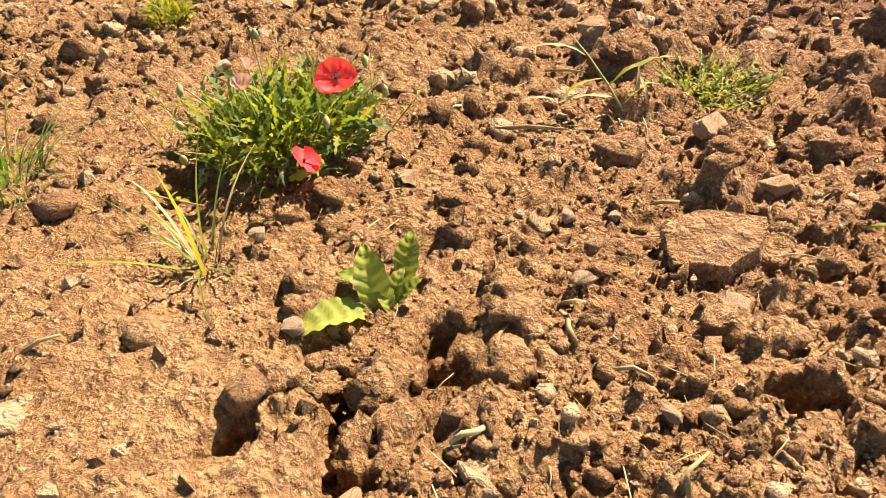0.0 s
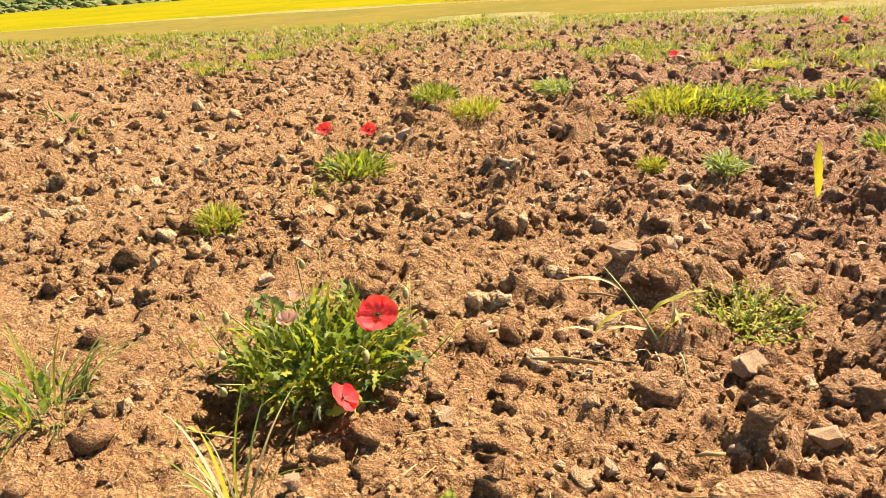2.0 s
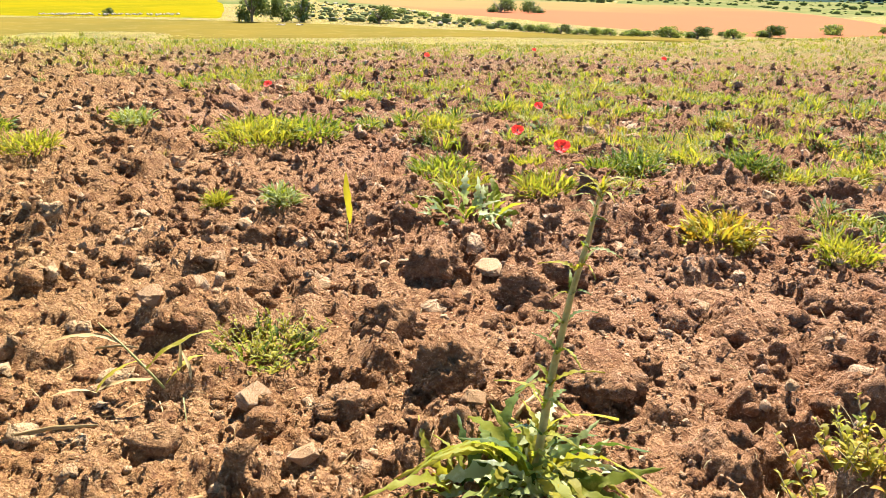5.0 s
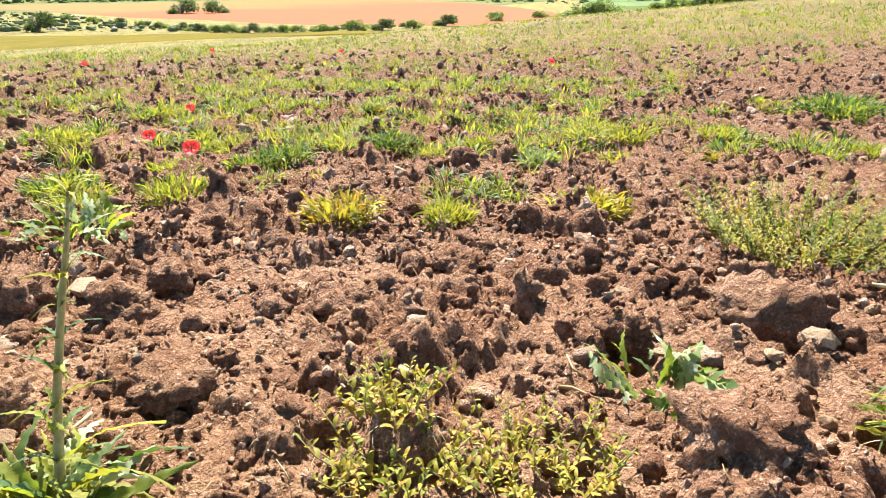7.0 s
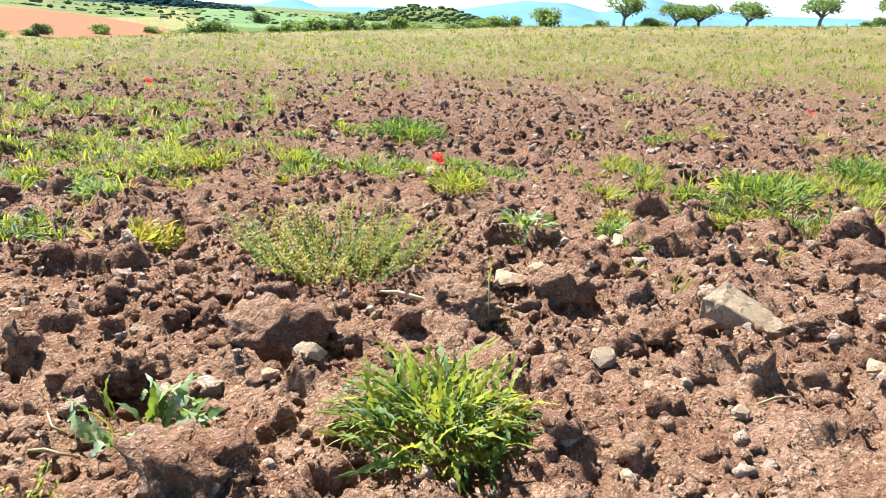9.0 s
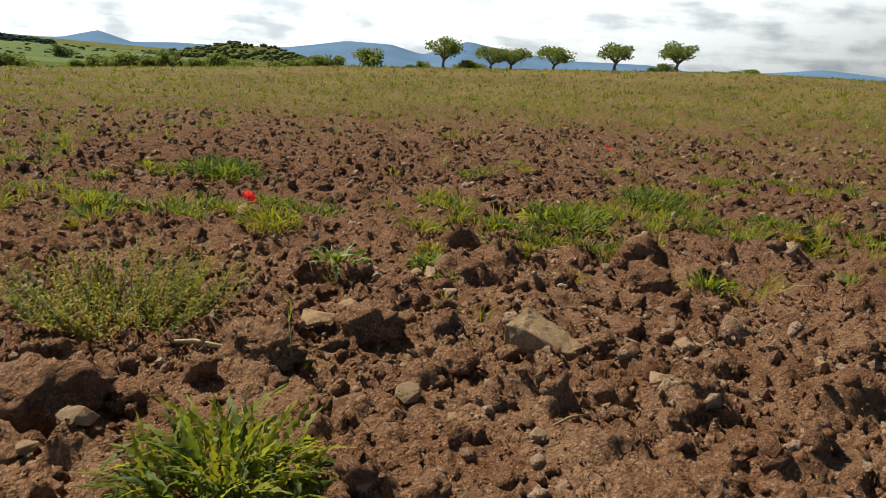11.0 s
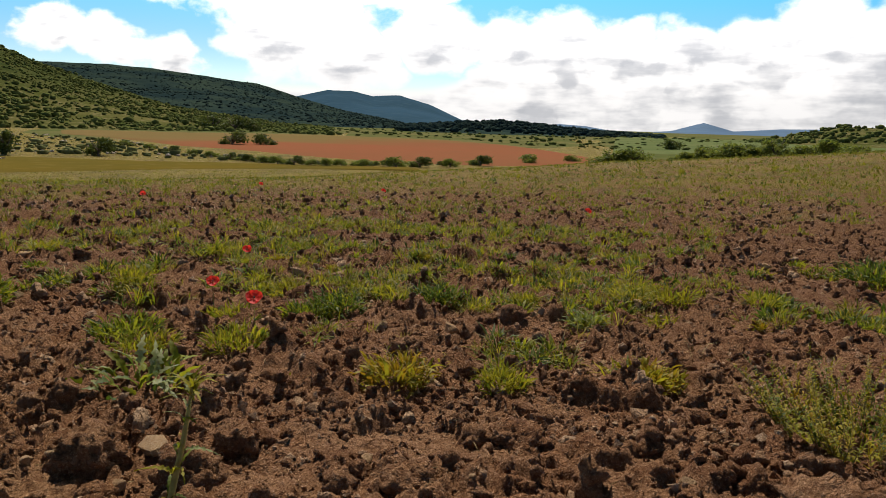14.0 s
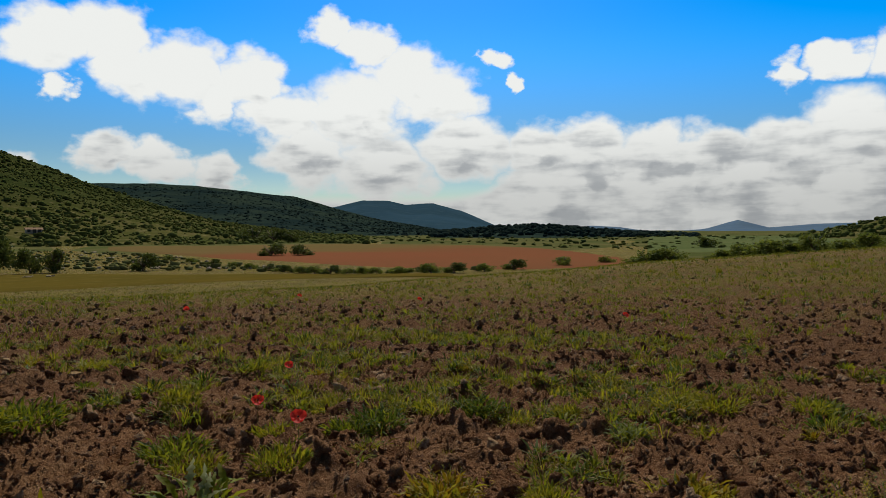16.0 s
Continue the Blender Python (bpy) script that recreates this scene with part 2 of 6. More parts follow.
def smooth(x, y, salt):
    """Value noise, about -1 to 1."""
    fx, fy = np.floor(x), np.floor(y)
    u, v = x - fx, y - fy
    u, v = u * u * (3 - 2 * u), v * v * (3 - 2 * v)
    a = lattice(fx, fy, salt) * (1 - u) + lattice(fx + 1, fy, salt) * u
    b = lattice(fx, fy + 1, salt) * (1 - u) + lattice(fx + 1, fy + 1, salt) * u
    return (a * (1 - v) + b * v) * 2 - 1


def fractal(x, y, salt, octaves=4, gain=0.5):
    total, amp = np.zeros_like(x), 1.0
    for k in range(octaves):
        total += amp * smooth(x * 2.03 ** k + 17.3 * k, y * 2.03 ** k - 9.1 * k, salt + k)
        amp *= gain
    return total


def clods(x, y, cell, salt, share, flat=0.55):
    """Heights, in cells, of broken lumps strewn one to a cell over a share of the cells: steep, faceted sides and a tilted top."""
    bend = 0.30 * cell
    wx = x + bend * smooth(x * 1.9 / cell, y * 1.9 / cell, salt + 11) + 0.22 * bend * smooth(x * 5.3 / cell, y * 5.3 / cell, salt + 12)
    wy = y + bend * smooth(x * 1.9 / cell, y * 1.9 / cell, salt + 13) + 0.22 * bend * smooth(x * 5.3 / cell, y * 5.3 / cell, salt + 14)
    gx, gy = np.floor(wx / cell), np.floor(wy / cell)
    top = np.zeros_like(x)
    for dx in (-1, 0, 1):
        for dy in (-1, 0, 1):
            cx, cy = gx + dx, gy + dy
            here = lattice(cx, cy, salt + 4) < share
            ux, uy = wx - (cx + lattice(cx, cy, salt)) * cell, wy - (cy + lattice(cx, cy, salt + 1)) * cell
            size = cell * (0.26 + 0.42 * lattice(cx, cy, salt + 2) ** 1.6)
            turn = lattice(cx, cy, salt + 3) * 6.283
            c, q = np.cos(turn), np.sin(turn)
            ax, ay = (ux * c + uy * q) / size, (uy * c - ux * q) / size * 1.3
            # a round of five flat sides, blended with a plain dome
            side = np.maximum.reduce([ax, 0.31 * ax + 0.95 * ay, -0.81 * ax + 0.59 * ay, -0.81 * ax - 0.59 * ay, 0.31 * ax - 0.95 * ay])
            d = 0.5 * side + 0.5 * np.sqrt(ax * ax + ay * ay)
            lump = size / cell * np.minimum(np.clip(1 - d, 0, 1) * 2.0, flat + 0.45 * np.clip(1 - d * d, 0, 1)) * (1 + 0.4 * ax)
            top = np.maximum(top, np.where(here, lump, 0.0))
    return top


CREST_AZ = np.array([-180.0, -130, -115, -104, -86, -68, -60, -53, -44, -36, -20, 0, 20, 60, 120, 180])
CREST_EL = np.array([1.5, 2.0, 1.8, 1.05, -0.2, -1.8, -2.4, -3.1, -3.7, -4.3, -4.7, -4.4, -4.2, -3.2, 0.0, 1.5])


def step(v, a, b):
    u = np.clip((v - a) / (b - a), 0, 1)
    return u * u * (3 - 2 * u)


def land(x, y):
    """The lie of the land without clods: a slope near the eye, a crest to the south, a valley floor beyond."""
    px, py = x - CENTRE[0], y - CENTRE[1]
    r = np.hypot(px, py)
    az = np.degrees(np.arctan2(-px, py))
    near = -FALL * (x * DOWN[0] + y * DOWN[1])
    crest = np.tan(np.radians(np.interp(az, CREST_AZ, CREST_EL)))
    upper = near * (1 - step(r, 5, 40)) + (crest * r + 0.7) * step(r, 5, 40)
    beyond = step(r, 72, 150)
    z = upper * (1 - beyond) + VALLEY * beyond
    return np.where(r > 20, np.maximum(z, VALLEY), z)


# x, y, half width and depth of holes left between overturned clods
HOLLOWS = [(-0.17, 0.70, 0.035, 0.05), (-0.17, 0.64, 0.04, 0.06), (-0.16, 0.59, 0.045, 0.05), (-0.05, 0.75, 0.055, 0.05), (-0.29, 0.61, 0.035, 0.03), (0.35, 0.67, 0.05, 0.05),
           (-0.53, 1.22, 0.07, 0.05), (-0.96, 1.87, 0.05, 0.04), (0.85, 1.69, 0.07, 0.05), (0.64, 1.36, 0.06, 0.05), (1.25, 0.74, 0.06, 0.015), (1.97, 0.87, 0.07, 0.04),
           (1.94, -0.03, 0.045, 0.05), (1.74, 0.12, 0.06, 0.03), (1.12, 1.06, 0.07, 0.02), (2.25, 0.25, 0.09, 0.05), (1.95, 0.50, 0.07, 0.04)]


# x, y, half width of the ground from which plants grow
BEDS = [(-0.37, 1.35, 0.19), (0.53, 1.61, 0.14), (-0.14, 0.85, 0.09), (-0.42, 0.97, 0.08), (1.97, -0.20, 0.22), (1.83, 0.37, 0.17), (3.10, 0.42, 0.30), (0.80, 0.95, 0.12),
        (0.335, 0.965, 0.10), (2.90, -1.00, 0.13)]


def surface(x, y):
    """The ploughed ground with its clods."""
    r = np.hypot(x - CENTRE[0], y - CENTRE[1])
    wx = x + 0.011 * fractal(x * 14, y * 14, 3, 3) + 0.006 * smooth(x * 52, y * 52, 7)
    wy = y + 0.011 * fractal(x * 14, y * 14, 23, 3) + 0.006 * smooth(x * 52, y * 52, 27)
    # the trodden, smoother strip by the first flowers
    rough = 0.30 + 0.66 * step(x + 0.35 * smooth(x * 0.9, y * 0.9, 33) + 0.20 * y, -0.5, 0.5)
    rough = rough * (1 - 0.45 * np.exp(-((x - 0.1) ** 2 + (y - 0.6) ** 2) / 0.5 ** 2))
    for bx, by, half in BEDS:
        rough = rough * (1 - 0.9 * np.exp(-((x - bx) ** 2 + (y - by) ** 2) ** 2 / half ** 4))
    z = land(x, y) + 0.018 * fractal(x * 1.7, y * 1.7, 40, 3) * step(140 - r, 0, 60)
    fade = 1 - step(r, 30, 70)
    thick = np.clip(0.50 + 0.95 * smooth(x * 2.6 + 5, y * 2.6, 44), 0.28, 1.3) + 0.35 * step(r, 2.2, 4.0)
    z += rough * fade * (0.27 * 0.46 * clods(x, y, 0.27, 60, 0.32) + 0.135 * 0.56 * clods(x, y, 0.135, 70, 0.36))
    z += fade * thick * (0.35 + 0.65 * rough) * (0.068 * 0.72 * clods(x, y, 0.068, 80, 0.46) + 0.034 * 0.80 * clods(x, y, 0.034, 85, 0.52))
    z += fade * 0.019 * 0.85 * clods(x, y, 0.019, 90, 0.50)
    z += fade * 0.011 * fractal(x * 9, y * 9, 50, 3)
    for hx, hy, half, deep in HOLLOWS:
        d = np.hypot(wx - hx, wy - hy) / half
        z -= deep * np.clip(1.15 - d ** 4, 0, 1)
    # crumbs with sharp joints
    z += fade * (rough * 0.009 * np.abs(fractal(wx * 16, wy * 16, 52, 2)) + 0.0090 * np.abs(fractal(x * 36, y * 36, 55, 2, 0.6)) + 0.0040 * np.abs(smooth(x * 80, y * 80, 58)))
    z += 0.10 * fade * step(r, 4, 8) * clods(x, y, 0.34, 95, 0.6)
    return z


def clear(x, y):
    """True away from the beds of the large plants and stones."""
    free = np.ones(np.shape(x), bool)
    for bx, by, half in BEDS:
        free &= np.hypot(x - bx, y - by) > half * 0.85
    return free


def sheet(name, rs, angles, closed, fn, mat):
    """A polar sheet of ground about CENTRE."""
    R, A = np.meshgrid(rs, np.radians(angles), indexing="ij")
    x, y = CENTRE[0] - R * np.sin(A), CENTRE[1] + R * np.cos(A)
    z = fn(x, y)
    nr, na = R.shape
    me = bpy.data.meshes.new(name)
    me.vertices.add(nr * na)
    me.vertices.foreach_set("co", np.stack((x, y, z), -1).astype(np.float32).ravel())
    i, j = np.meshgrid(np.arange(nr - 1), np.arange(na if closed else na - 1), indexing="ij")
    jn = (j + 1) % na
    quads = np.stack((i * na + j, (i + 1) * na + j, (i + 1) * na + jn, i * na + jn), -1).reshape(-1, 4)
    me.loops.add(quads.size)
    me.loops.foreach_set("vertex_index", quads[:, ::-1].astype(np.int32).ravel())
    me.polygons.add(len(quads))
    me.polygons.foreach_set("loop_start", np.arange(0, quads.size, 4, dtype=np.int32))
    me.update(calc_edges=True)
    me.polygons.foreach_set("use_smooth", np.ones(len(quads), bool))
    me.materials.append(mat)
    return new(name, me)


radii = [0.02, 0.12, 0.2]
while radii[-1] < 4900:
    r = radii[-1]
    radii.append(r + (0.06 if r < 0.3 else 0.005 if r < 1.1 else 0.0058 * r if r < 5 else 0.010 * r if r < 12 else 0.014 * r if r < 40 else 0.02 * r if r < 110 else 0.07 * r))
turns = np.concatenate((np.arange(-148, 48, 0.30), np.arange(48, 212, 1.6)))
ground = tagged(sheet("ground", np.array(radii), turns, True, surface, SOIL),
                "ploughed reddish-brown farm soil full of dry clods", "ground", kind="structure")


def ring_patch(name, az0, az1, r0, r1, lift, mat, label, category, wave=2.0, nr=14, na=60):
    """A field or strip of the valley floor, between two headings and two distances (given at even steps of heading)."""
    u, v = np.meshgrid(np.linspace(0, 1, nr), np.linspace(0, 1, na), indexing="ij")
    az = np.radians(az0 + (az1 - az0) * v)
    near = np.interp(v, np.linspace(0, 1, len(r0)), r0)
    far = np.interp(v, np.linspace(0, 1, len(r1)), r1)
    R = near + (far - near) * u + wave * np.sin(v * 23 + u * 3) * (1 - u) * 0.3
    x, y = CENTRE[0] - R * np.sin(az), CENTRE[1] + R * np.cos(az)
    rim = step(np.minimum(np.minimum(u, 1 - u) * nr / 14, np.minimum(v, 1 - v) * 4), 0.0, 0.07)
    z = land(x, y) + lift * rim - 0.25 * (1 - rim) + 0.15 * fractal(x * 0.05, y * 0.05, 90, 2) * rim
    verts = np.stack((x, y, z), -1).reshape(-1, 3)
    faces = [(i * na + j, i * na + j + 1, (i + 1) * na + j + 1, (i + 1) * na + j) for i in range(nr - 1) for j in range(na - 1)]
    me = bpy.data.meshes.new(name)
    me.from_pydata(verts.tolist(), [], faces)
    me.polygons.foreach_set("use_smooth", np.ones(len(me.polygons), bool))
    me.materials.append(mat)
    return tagged(new(name, me), label, category, kind="structure")


MEADOW = patchy("valley grass", (0.09, 0.105, 0.034), (0.15, 0.135, 0.055), (0.06, 0.075, 0.026), 0.02)
STUBBLE = patchy("pale stubble", (0.135, 0.098, 0.019), (0.108, 0.086, 0.019), (0.155, 0.116, 0.032), 0.08)
YELLOW = patchy("rapeseed bloom", (0.175, 0.136, 0.003), (0.135, 0.118, 0.004), (0.195, 0.15, 0.006), 0.05)


def red_earth():
    m, n = material("red earth with thin crop")
    place = n.add("ShaderNodeNewGeometry").outputs["Position"]
    y = n.add("ShaderNodeSeparateXYZ", Vector=place).outputs["Y"]
    red = n.mix(n.noise(place, 0.012, 5.0, 0.6), (0.265, 0.090, 0.046), (0.20, 0.098, 0.048))
    sown = n.mix(n.noise(place, 0.05, 5.0, 0.6), (0.20, 0.13, 0.055), (0.15, 0.12, 0.045))
    drift = n.math("ADD", y, n.math("MULTIPLY", n.noise(place, 0.03, 3.0), 90.0))
    base = n.mix(n.span(drift, 165.0, 225.0), red, sown)
    base = n.mix(n.span(n.noise(n.vec("MULTIPLY", place, (1.0, 0.25, 1.0)), 0.5, 4.0, 0.7), 0.52, 0.7, 0.0, 0.35), base, (0.16, 0.10, 0.045))
    finish(n, base, 0.95, None, 0.0)
    return m


REDSOIL = red_earth()
CROP = patchy("young green crop", (0.105, 0.135, 0.050), (0.14, 0.16, 0.065), (0.085, 0.11, 0.045), 0.03)
ring_patch("valley_ground", 60, -150, (112, 112), (4800, 4800), 0.1, MEADOW, "dry grassy valley floor stretching to the hills", "valley", 0, 40, 90)
ring_patch("stubble_strip", 55, -46, (70, 70, 69, 70, 78, 82), (150, 143, 125, 112, 92, 86), 0.12, STUBBLE, "pale yellow stubble strip below the ploughed field", "field")
ring_patch("rapeseed_field", 55, -9.7, (145, 138, 121, 106), (330, 325, 315, 260), 0.25, YELLOW, "bright yellow rapeseed field in full bloom", "field")
ring_patch("red_field", -18, -60, (215, 140, 108, 92, 94, 106), (270, 275, 285, 280, 210, 116), 0.3, REDSOIL, "bare red earth field in the valley", "field")
ring_patch("crop_field", -60, -100, (150, 130), (700, 420), 0.4, CROP, "green crop field on the valley floor", "field")


# ---- hills ----
def hill(name, profile, far, foot, mat, label, bump=0.06, salt=5, na=150, nr=40, back=1.5):
    """A hill whose skyline has the given headings and elevations, its ridge far away and its foot at another distance."""
    paz, pel = np.array([p[0] for p in profile], float), np.array([p[1] for p in profile], float)
    order = np.argsort(paz)
    az = np.linspace(paz.min(), paz.max(), na)
    el = np.interp(az, paz[order], pel[order])
    top = far * np.tan(np.radians(el)) + 0.9 - VALLEY
    u, a = np.meshgrid(np.linspace(0, 1, nr), np.radians(az), indexing="ij")
    ridge = np.interp(az, az, top)
    R = np.where(u < 0.75, foot + (far - foot) * u / 0.75, far * (1 + (back - 1) * (u - 0.75) / 0.25))
    rise = np.where(u < 0.75, (u / 0.75) ** 1.25, 1 - 0.8 * (np.clip(u - 0.75, 0, 1) / 0.25) ** 1.5)
    x, y = CENTRE[0] - R * np.sin(a), CENTRE[1] + R * np.cos(a)
    k = 9.0 / far
    h = ridge[None, :] * rise * (1 + bump * 4 * fractal(x * k, y * k, salt, 4) * np.clip(1 - np.abs(rise), 0, 1)
                                 + bump * 0.35 * fractal(x * k * 3, y * k * 3, salt + 9, 3))
    z = VALLEY - 0.5 + h
    me = bpy.data.meshes.new(name)
    me.from_pydata(np.stack((x, y, z), -1).reshape(-1, 3).tolist(), [],
                   [(i * na + j, i * na + j + 1, (i + 1) * na + j + 1, (i + 1) * na + j) for i in range(nr - 1) for j in range(na - 1)])
    me.polygons.foreach_set("use_smooth", np.ones(len(me.polygons), bool))
    me.materials.append(mat)
    return tagged(new(name, me), label, "hill", kind="structure"), (az, u[:, 0], x, y, z)


def hillside():
    """Pale terraces and dry grass low down, green scrub higher up."""
    m, n = material("scrubby hillside")
    place = n.add("ShaderNodeNewGeometry").outputs["Position"]
    z = n.add("ShaderNodeSeparateXYZ", Vector=place).outputs["Z"]
    one, two = n.noise(place, 0.025, 5.0, 0.6), n.noise(place, 0.17, 5.0, 0.65)
    low = n.mix(n.span(one, 0.35, 0.65), (0.066, 0.074, 0.019), (0.120, 0.108, 0.038))
    low = n.mix(n.span(two, 0.52, 0.7, 0.0, 0.8), low, (0.25, 0.20, 0.11))
    high = n.mix(n.span(one, 0.35, 0.65), (0.034, 0.048, 0.014), (0.062, 0.068, 0.022))
    high = n.mix(n.span(two, 0.55, 0.72, 0.0, 0.6), high, (0.11, 0.10, 0.04))
    finish(n, n.mix(n.span(n.math("MULTIPLY_ADD", one, 30.0, z), 18.0, 46.0), low, high), 0.95, None, 0.0)
    return m


SCRUB = hillside()
# cloud shade over the ridge is put into this dark colour
WOODED = patchy("shade-darkened wooded hillside", (0.016, 0.030, 0.030), (0.034, 0.052, 0.038), (0.010, 0.020, 0.023), 0.008)
# no air haze is modelled; its blue is mixed into these mountain colours
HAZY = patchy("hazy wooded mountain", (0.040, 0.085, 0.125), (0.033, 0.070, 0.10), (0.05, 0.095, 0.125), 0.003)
HAZE_BLUE = patchy("far blue mountain", (0.115, 0.18, 0.265), (0.10, 0.155, 0.23), (0.13, 0.195, 0.27), 0.001)
_, slope_grid = hill("hill", [(60, 3.0), (34, 4.5), (27, 5.2), (22, 5.9), (12, 7.2), (2, 7.8), (-6, 7.0), (-12, 5.6), (-15.1, 4.5), (-17.5, 3.5), (-21, 2.3), (-26, 0.8), (-33, -0.1), (-38, -0.4)],
                         850, 290, SCRUB, "dry hillside dotted with olive trees and scrub")
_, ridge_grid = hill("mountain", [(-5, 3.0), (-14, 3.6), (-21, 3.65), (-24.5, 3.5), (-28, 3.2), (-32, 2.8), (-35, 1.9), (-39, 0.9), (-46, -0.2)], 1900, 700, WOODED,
     "dark wooded mountain ridge, cloud shade put into its colour", 0.05, 15)
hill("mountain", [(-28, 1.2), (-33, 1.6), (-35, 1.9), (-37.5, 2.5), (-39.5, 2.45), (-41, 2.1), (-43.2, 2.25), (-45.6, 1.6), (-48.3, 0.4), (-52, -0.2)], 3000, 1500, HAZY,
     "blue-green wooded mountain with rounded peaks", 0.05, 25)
_, low_grid = hill("hill", [(-43, -0.1), (-46, 0.1), (-48.5, 0.35), (-51.5, 0.5), (-55, 0.25), (-58.5, -0.1), (-64, -0.35)], 900, 450, WOODED,
     "low dark wooded hill", 0.04, 35)
hill("mountain", [(-52, -0.2), (-56, 0.35), (-58, 0.25), (-61, -0.2)], 4200, 3300, HAZE_BLUE, "pale far mountain", 0.03, 45)
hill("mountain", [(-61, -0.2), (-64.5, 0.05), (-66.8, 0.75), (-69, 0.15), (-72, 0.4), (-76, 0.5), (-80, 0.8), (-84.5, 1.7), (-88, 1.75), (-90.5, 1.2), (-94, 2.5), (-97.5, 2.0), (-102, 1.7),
                  (-108, 1.9), (-113, 1.5), (-120, 2.5), (-128, 2.0), (-140, 0)], 4300, 2600, HAZE_BLUE, "far mountain chain, blue haze put into its colour", 0.02, 55)
_, knoll_grid = hill("hill", [(-70, -0.6), (-73.5, 0.1), (-76, 0.75), (-79, 0.7), (-81.5, 0.1), (-85, -0.5)], 620, 380, SCRUB, "green knoll dotted with dark trees", 0.04, 65)


# ---- helpers for things ----
def height_at(x, y):
    return float(surface(np.array([float(x)]), np.array([float(y)]))[0])


def mesh_of(name, verts, faces, mats, soft=True):
    me = bpy.data.meshes.new(name)
    me.from_pydata([tuple(v) for v in verts], [], [tuple(f) for f in faces])
    me.polygons.foreach_set("use_smooth", np.full(len(me.polygons), soft))
    for mat in mats if isinstance(mats, (list, tuple)) else [mats]:
        me.materials.append(mat)
    return me


def part(name, me, parent, m=None, label=""):
    ob = new(name, me)
    ob.parent = parent
    if m is not None:
        ob.matrix_basis = m
    return tagged(ob, label)


def thing(name, x, y, label, category, group="", z=None, turn=0.0):
    ob = new(name)
    ob.empty_display_size = 0.05
    ob.matrix_basis = pose(x, y, height_at(x, y) if z is None else z, 0, 0, turn)
    return tagged(ob, label, category, group)


def tube(points, radii, sides=6):
    """Vertices and faces of a tapered, bent rod."""
    pts = [Vector(p) for p in points]
    verts, faces = [], []
    for i, p in enumerate(pts):
        along = (pts[min(i + 1, len(pts) - 1)] - pts[max(i - 1, 0)]).normalized()
        side = along.cross(Vector((0.31, 0.95, 0.1))).normalized()
        up = along.cross(side)
        for k in range(sides):
            a = 2 * math.pi * k / sides
            verts.append(p + (side * math.cos(a) + up * math.sin(a)) * radii[i])
    for i in range(len(pts) - 1):
        for k in range(sides):
            n = (k + 1) % sides
            faces.append((i * sides + k, i * sides + n, (i + 1) * sides + n, (i + 1) * sides + k))
    faces.append(tuple(range(sides))[::-1])
    faces.append(tuple(range((len(pts) - 1) * sides, len(pts) * sides)))
    return verts, faces


def joined(pieces):
    verts, faces = [], []
    for v, f in pieces:
        n = len(verts)
        verts += list(v)
        faces += [tuple(i + n for i in g) for g in f]
    return verts, faces


def ball(level):
    bm = bmesh.new()
    bmesh.ops.create_icosphere(bm, subdivisions=level, radius=1.0)
    v = np.array([q.co[:] for q in bm.verts])
    f = np.array([[q.index for q in g.verts] for g in bm.faces])
    bm.free()
    return v, f


def lump(level, seed, rough=0.3, flat=0.75, crumbs=0.12, facets=7):
    """A broken, crumbly clod of radius about 1, with a few flattened sides."""
    r = random.Random(seed * 13 + 1)
    cuts = [(Vector((r.gauss(0, 1), r.gauss(0, 1), r.gauss(0, 0.8))).normalized(), r.uniform(0.62, 0.88)) for _ in range(facets)]
    v, f = ball(level)
    out = []
    for p in v:
        q = Vector(p)
        d = 1 + rough * noise.noise(q * 1.3 + Vector((seed * 7.1, 3.0, 1.0))) * 1.3
        d += rough * 0.5 * noise.noise(q * 2.9 + Vector((seed * 3.3, 9.0, 4.0)))
        for way_out, reach in cuts:
            along = q.dot(way_out) * d
            if along > reach:
                d *= 0.25 + 0.75 * reach / along
        d += crumbs * (abs(noise.noise(q * 3.6 + Vector((1.0, seed * 5.7, 2.0)))) * 1.2 - 0.3)
        if level > 2:
            d += crumbs * (0.75 * abs(noise.noise(q * 8.0 + Vector((seed, 2.0, 8.0)))) + 0.45 * abs(noise.noise(q * 17.0 + Vector((seed, 6.0, 1.0)))))
        out.append((p[0] * d, p[1] * d, p[2] * d * flat))
    return np.array(out), f


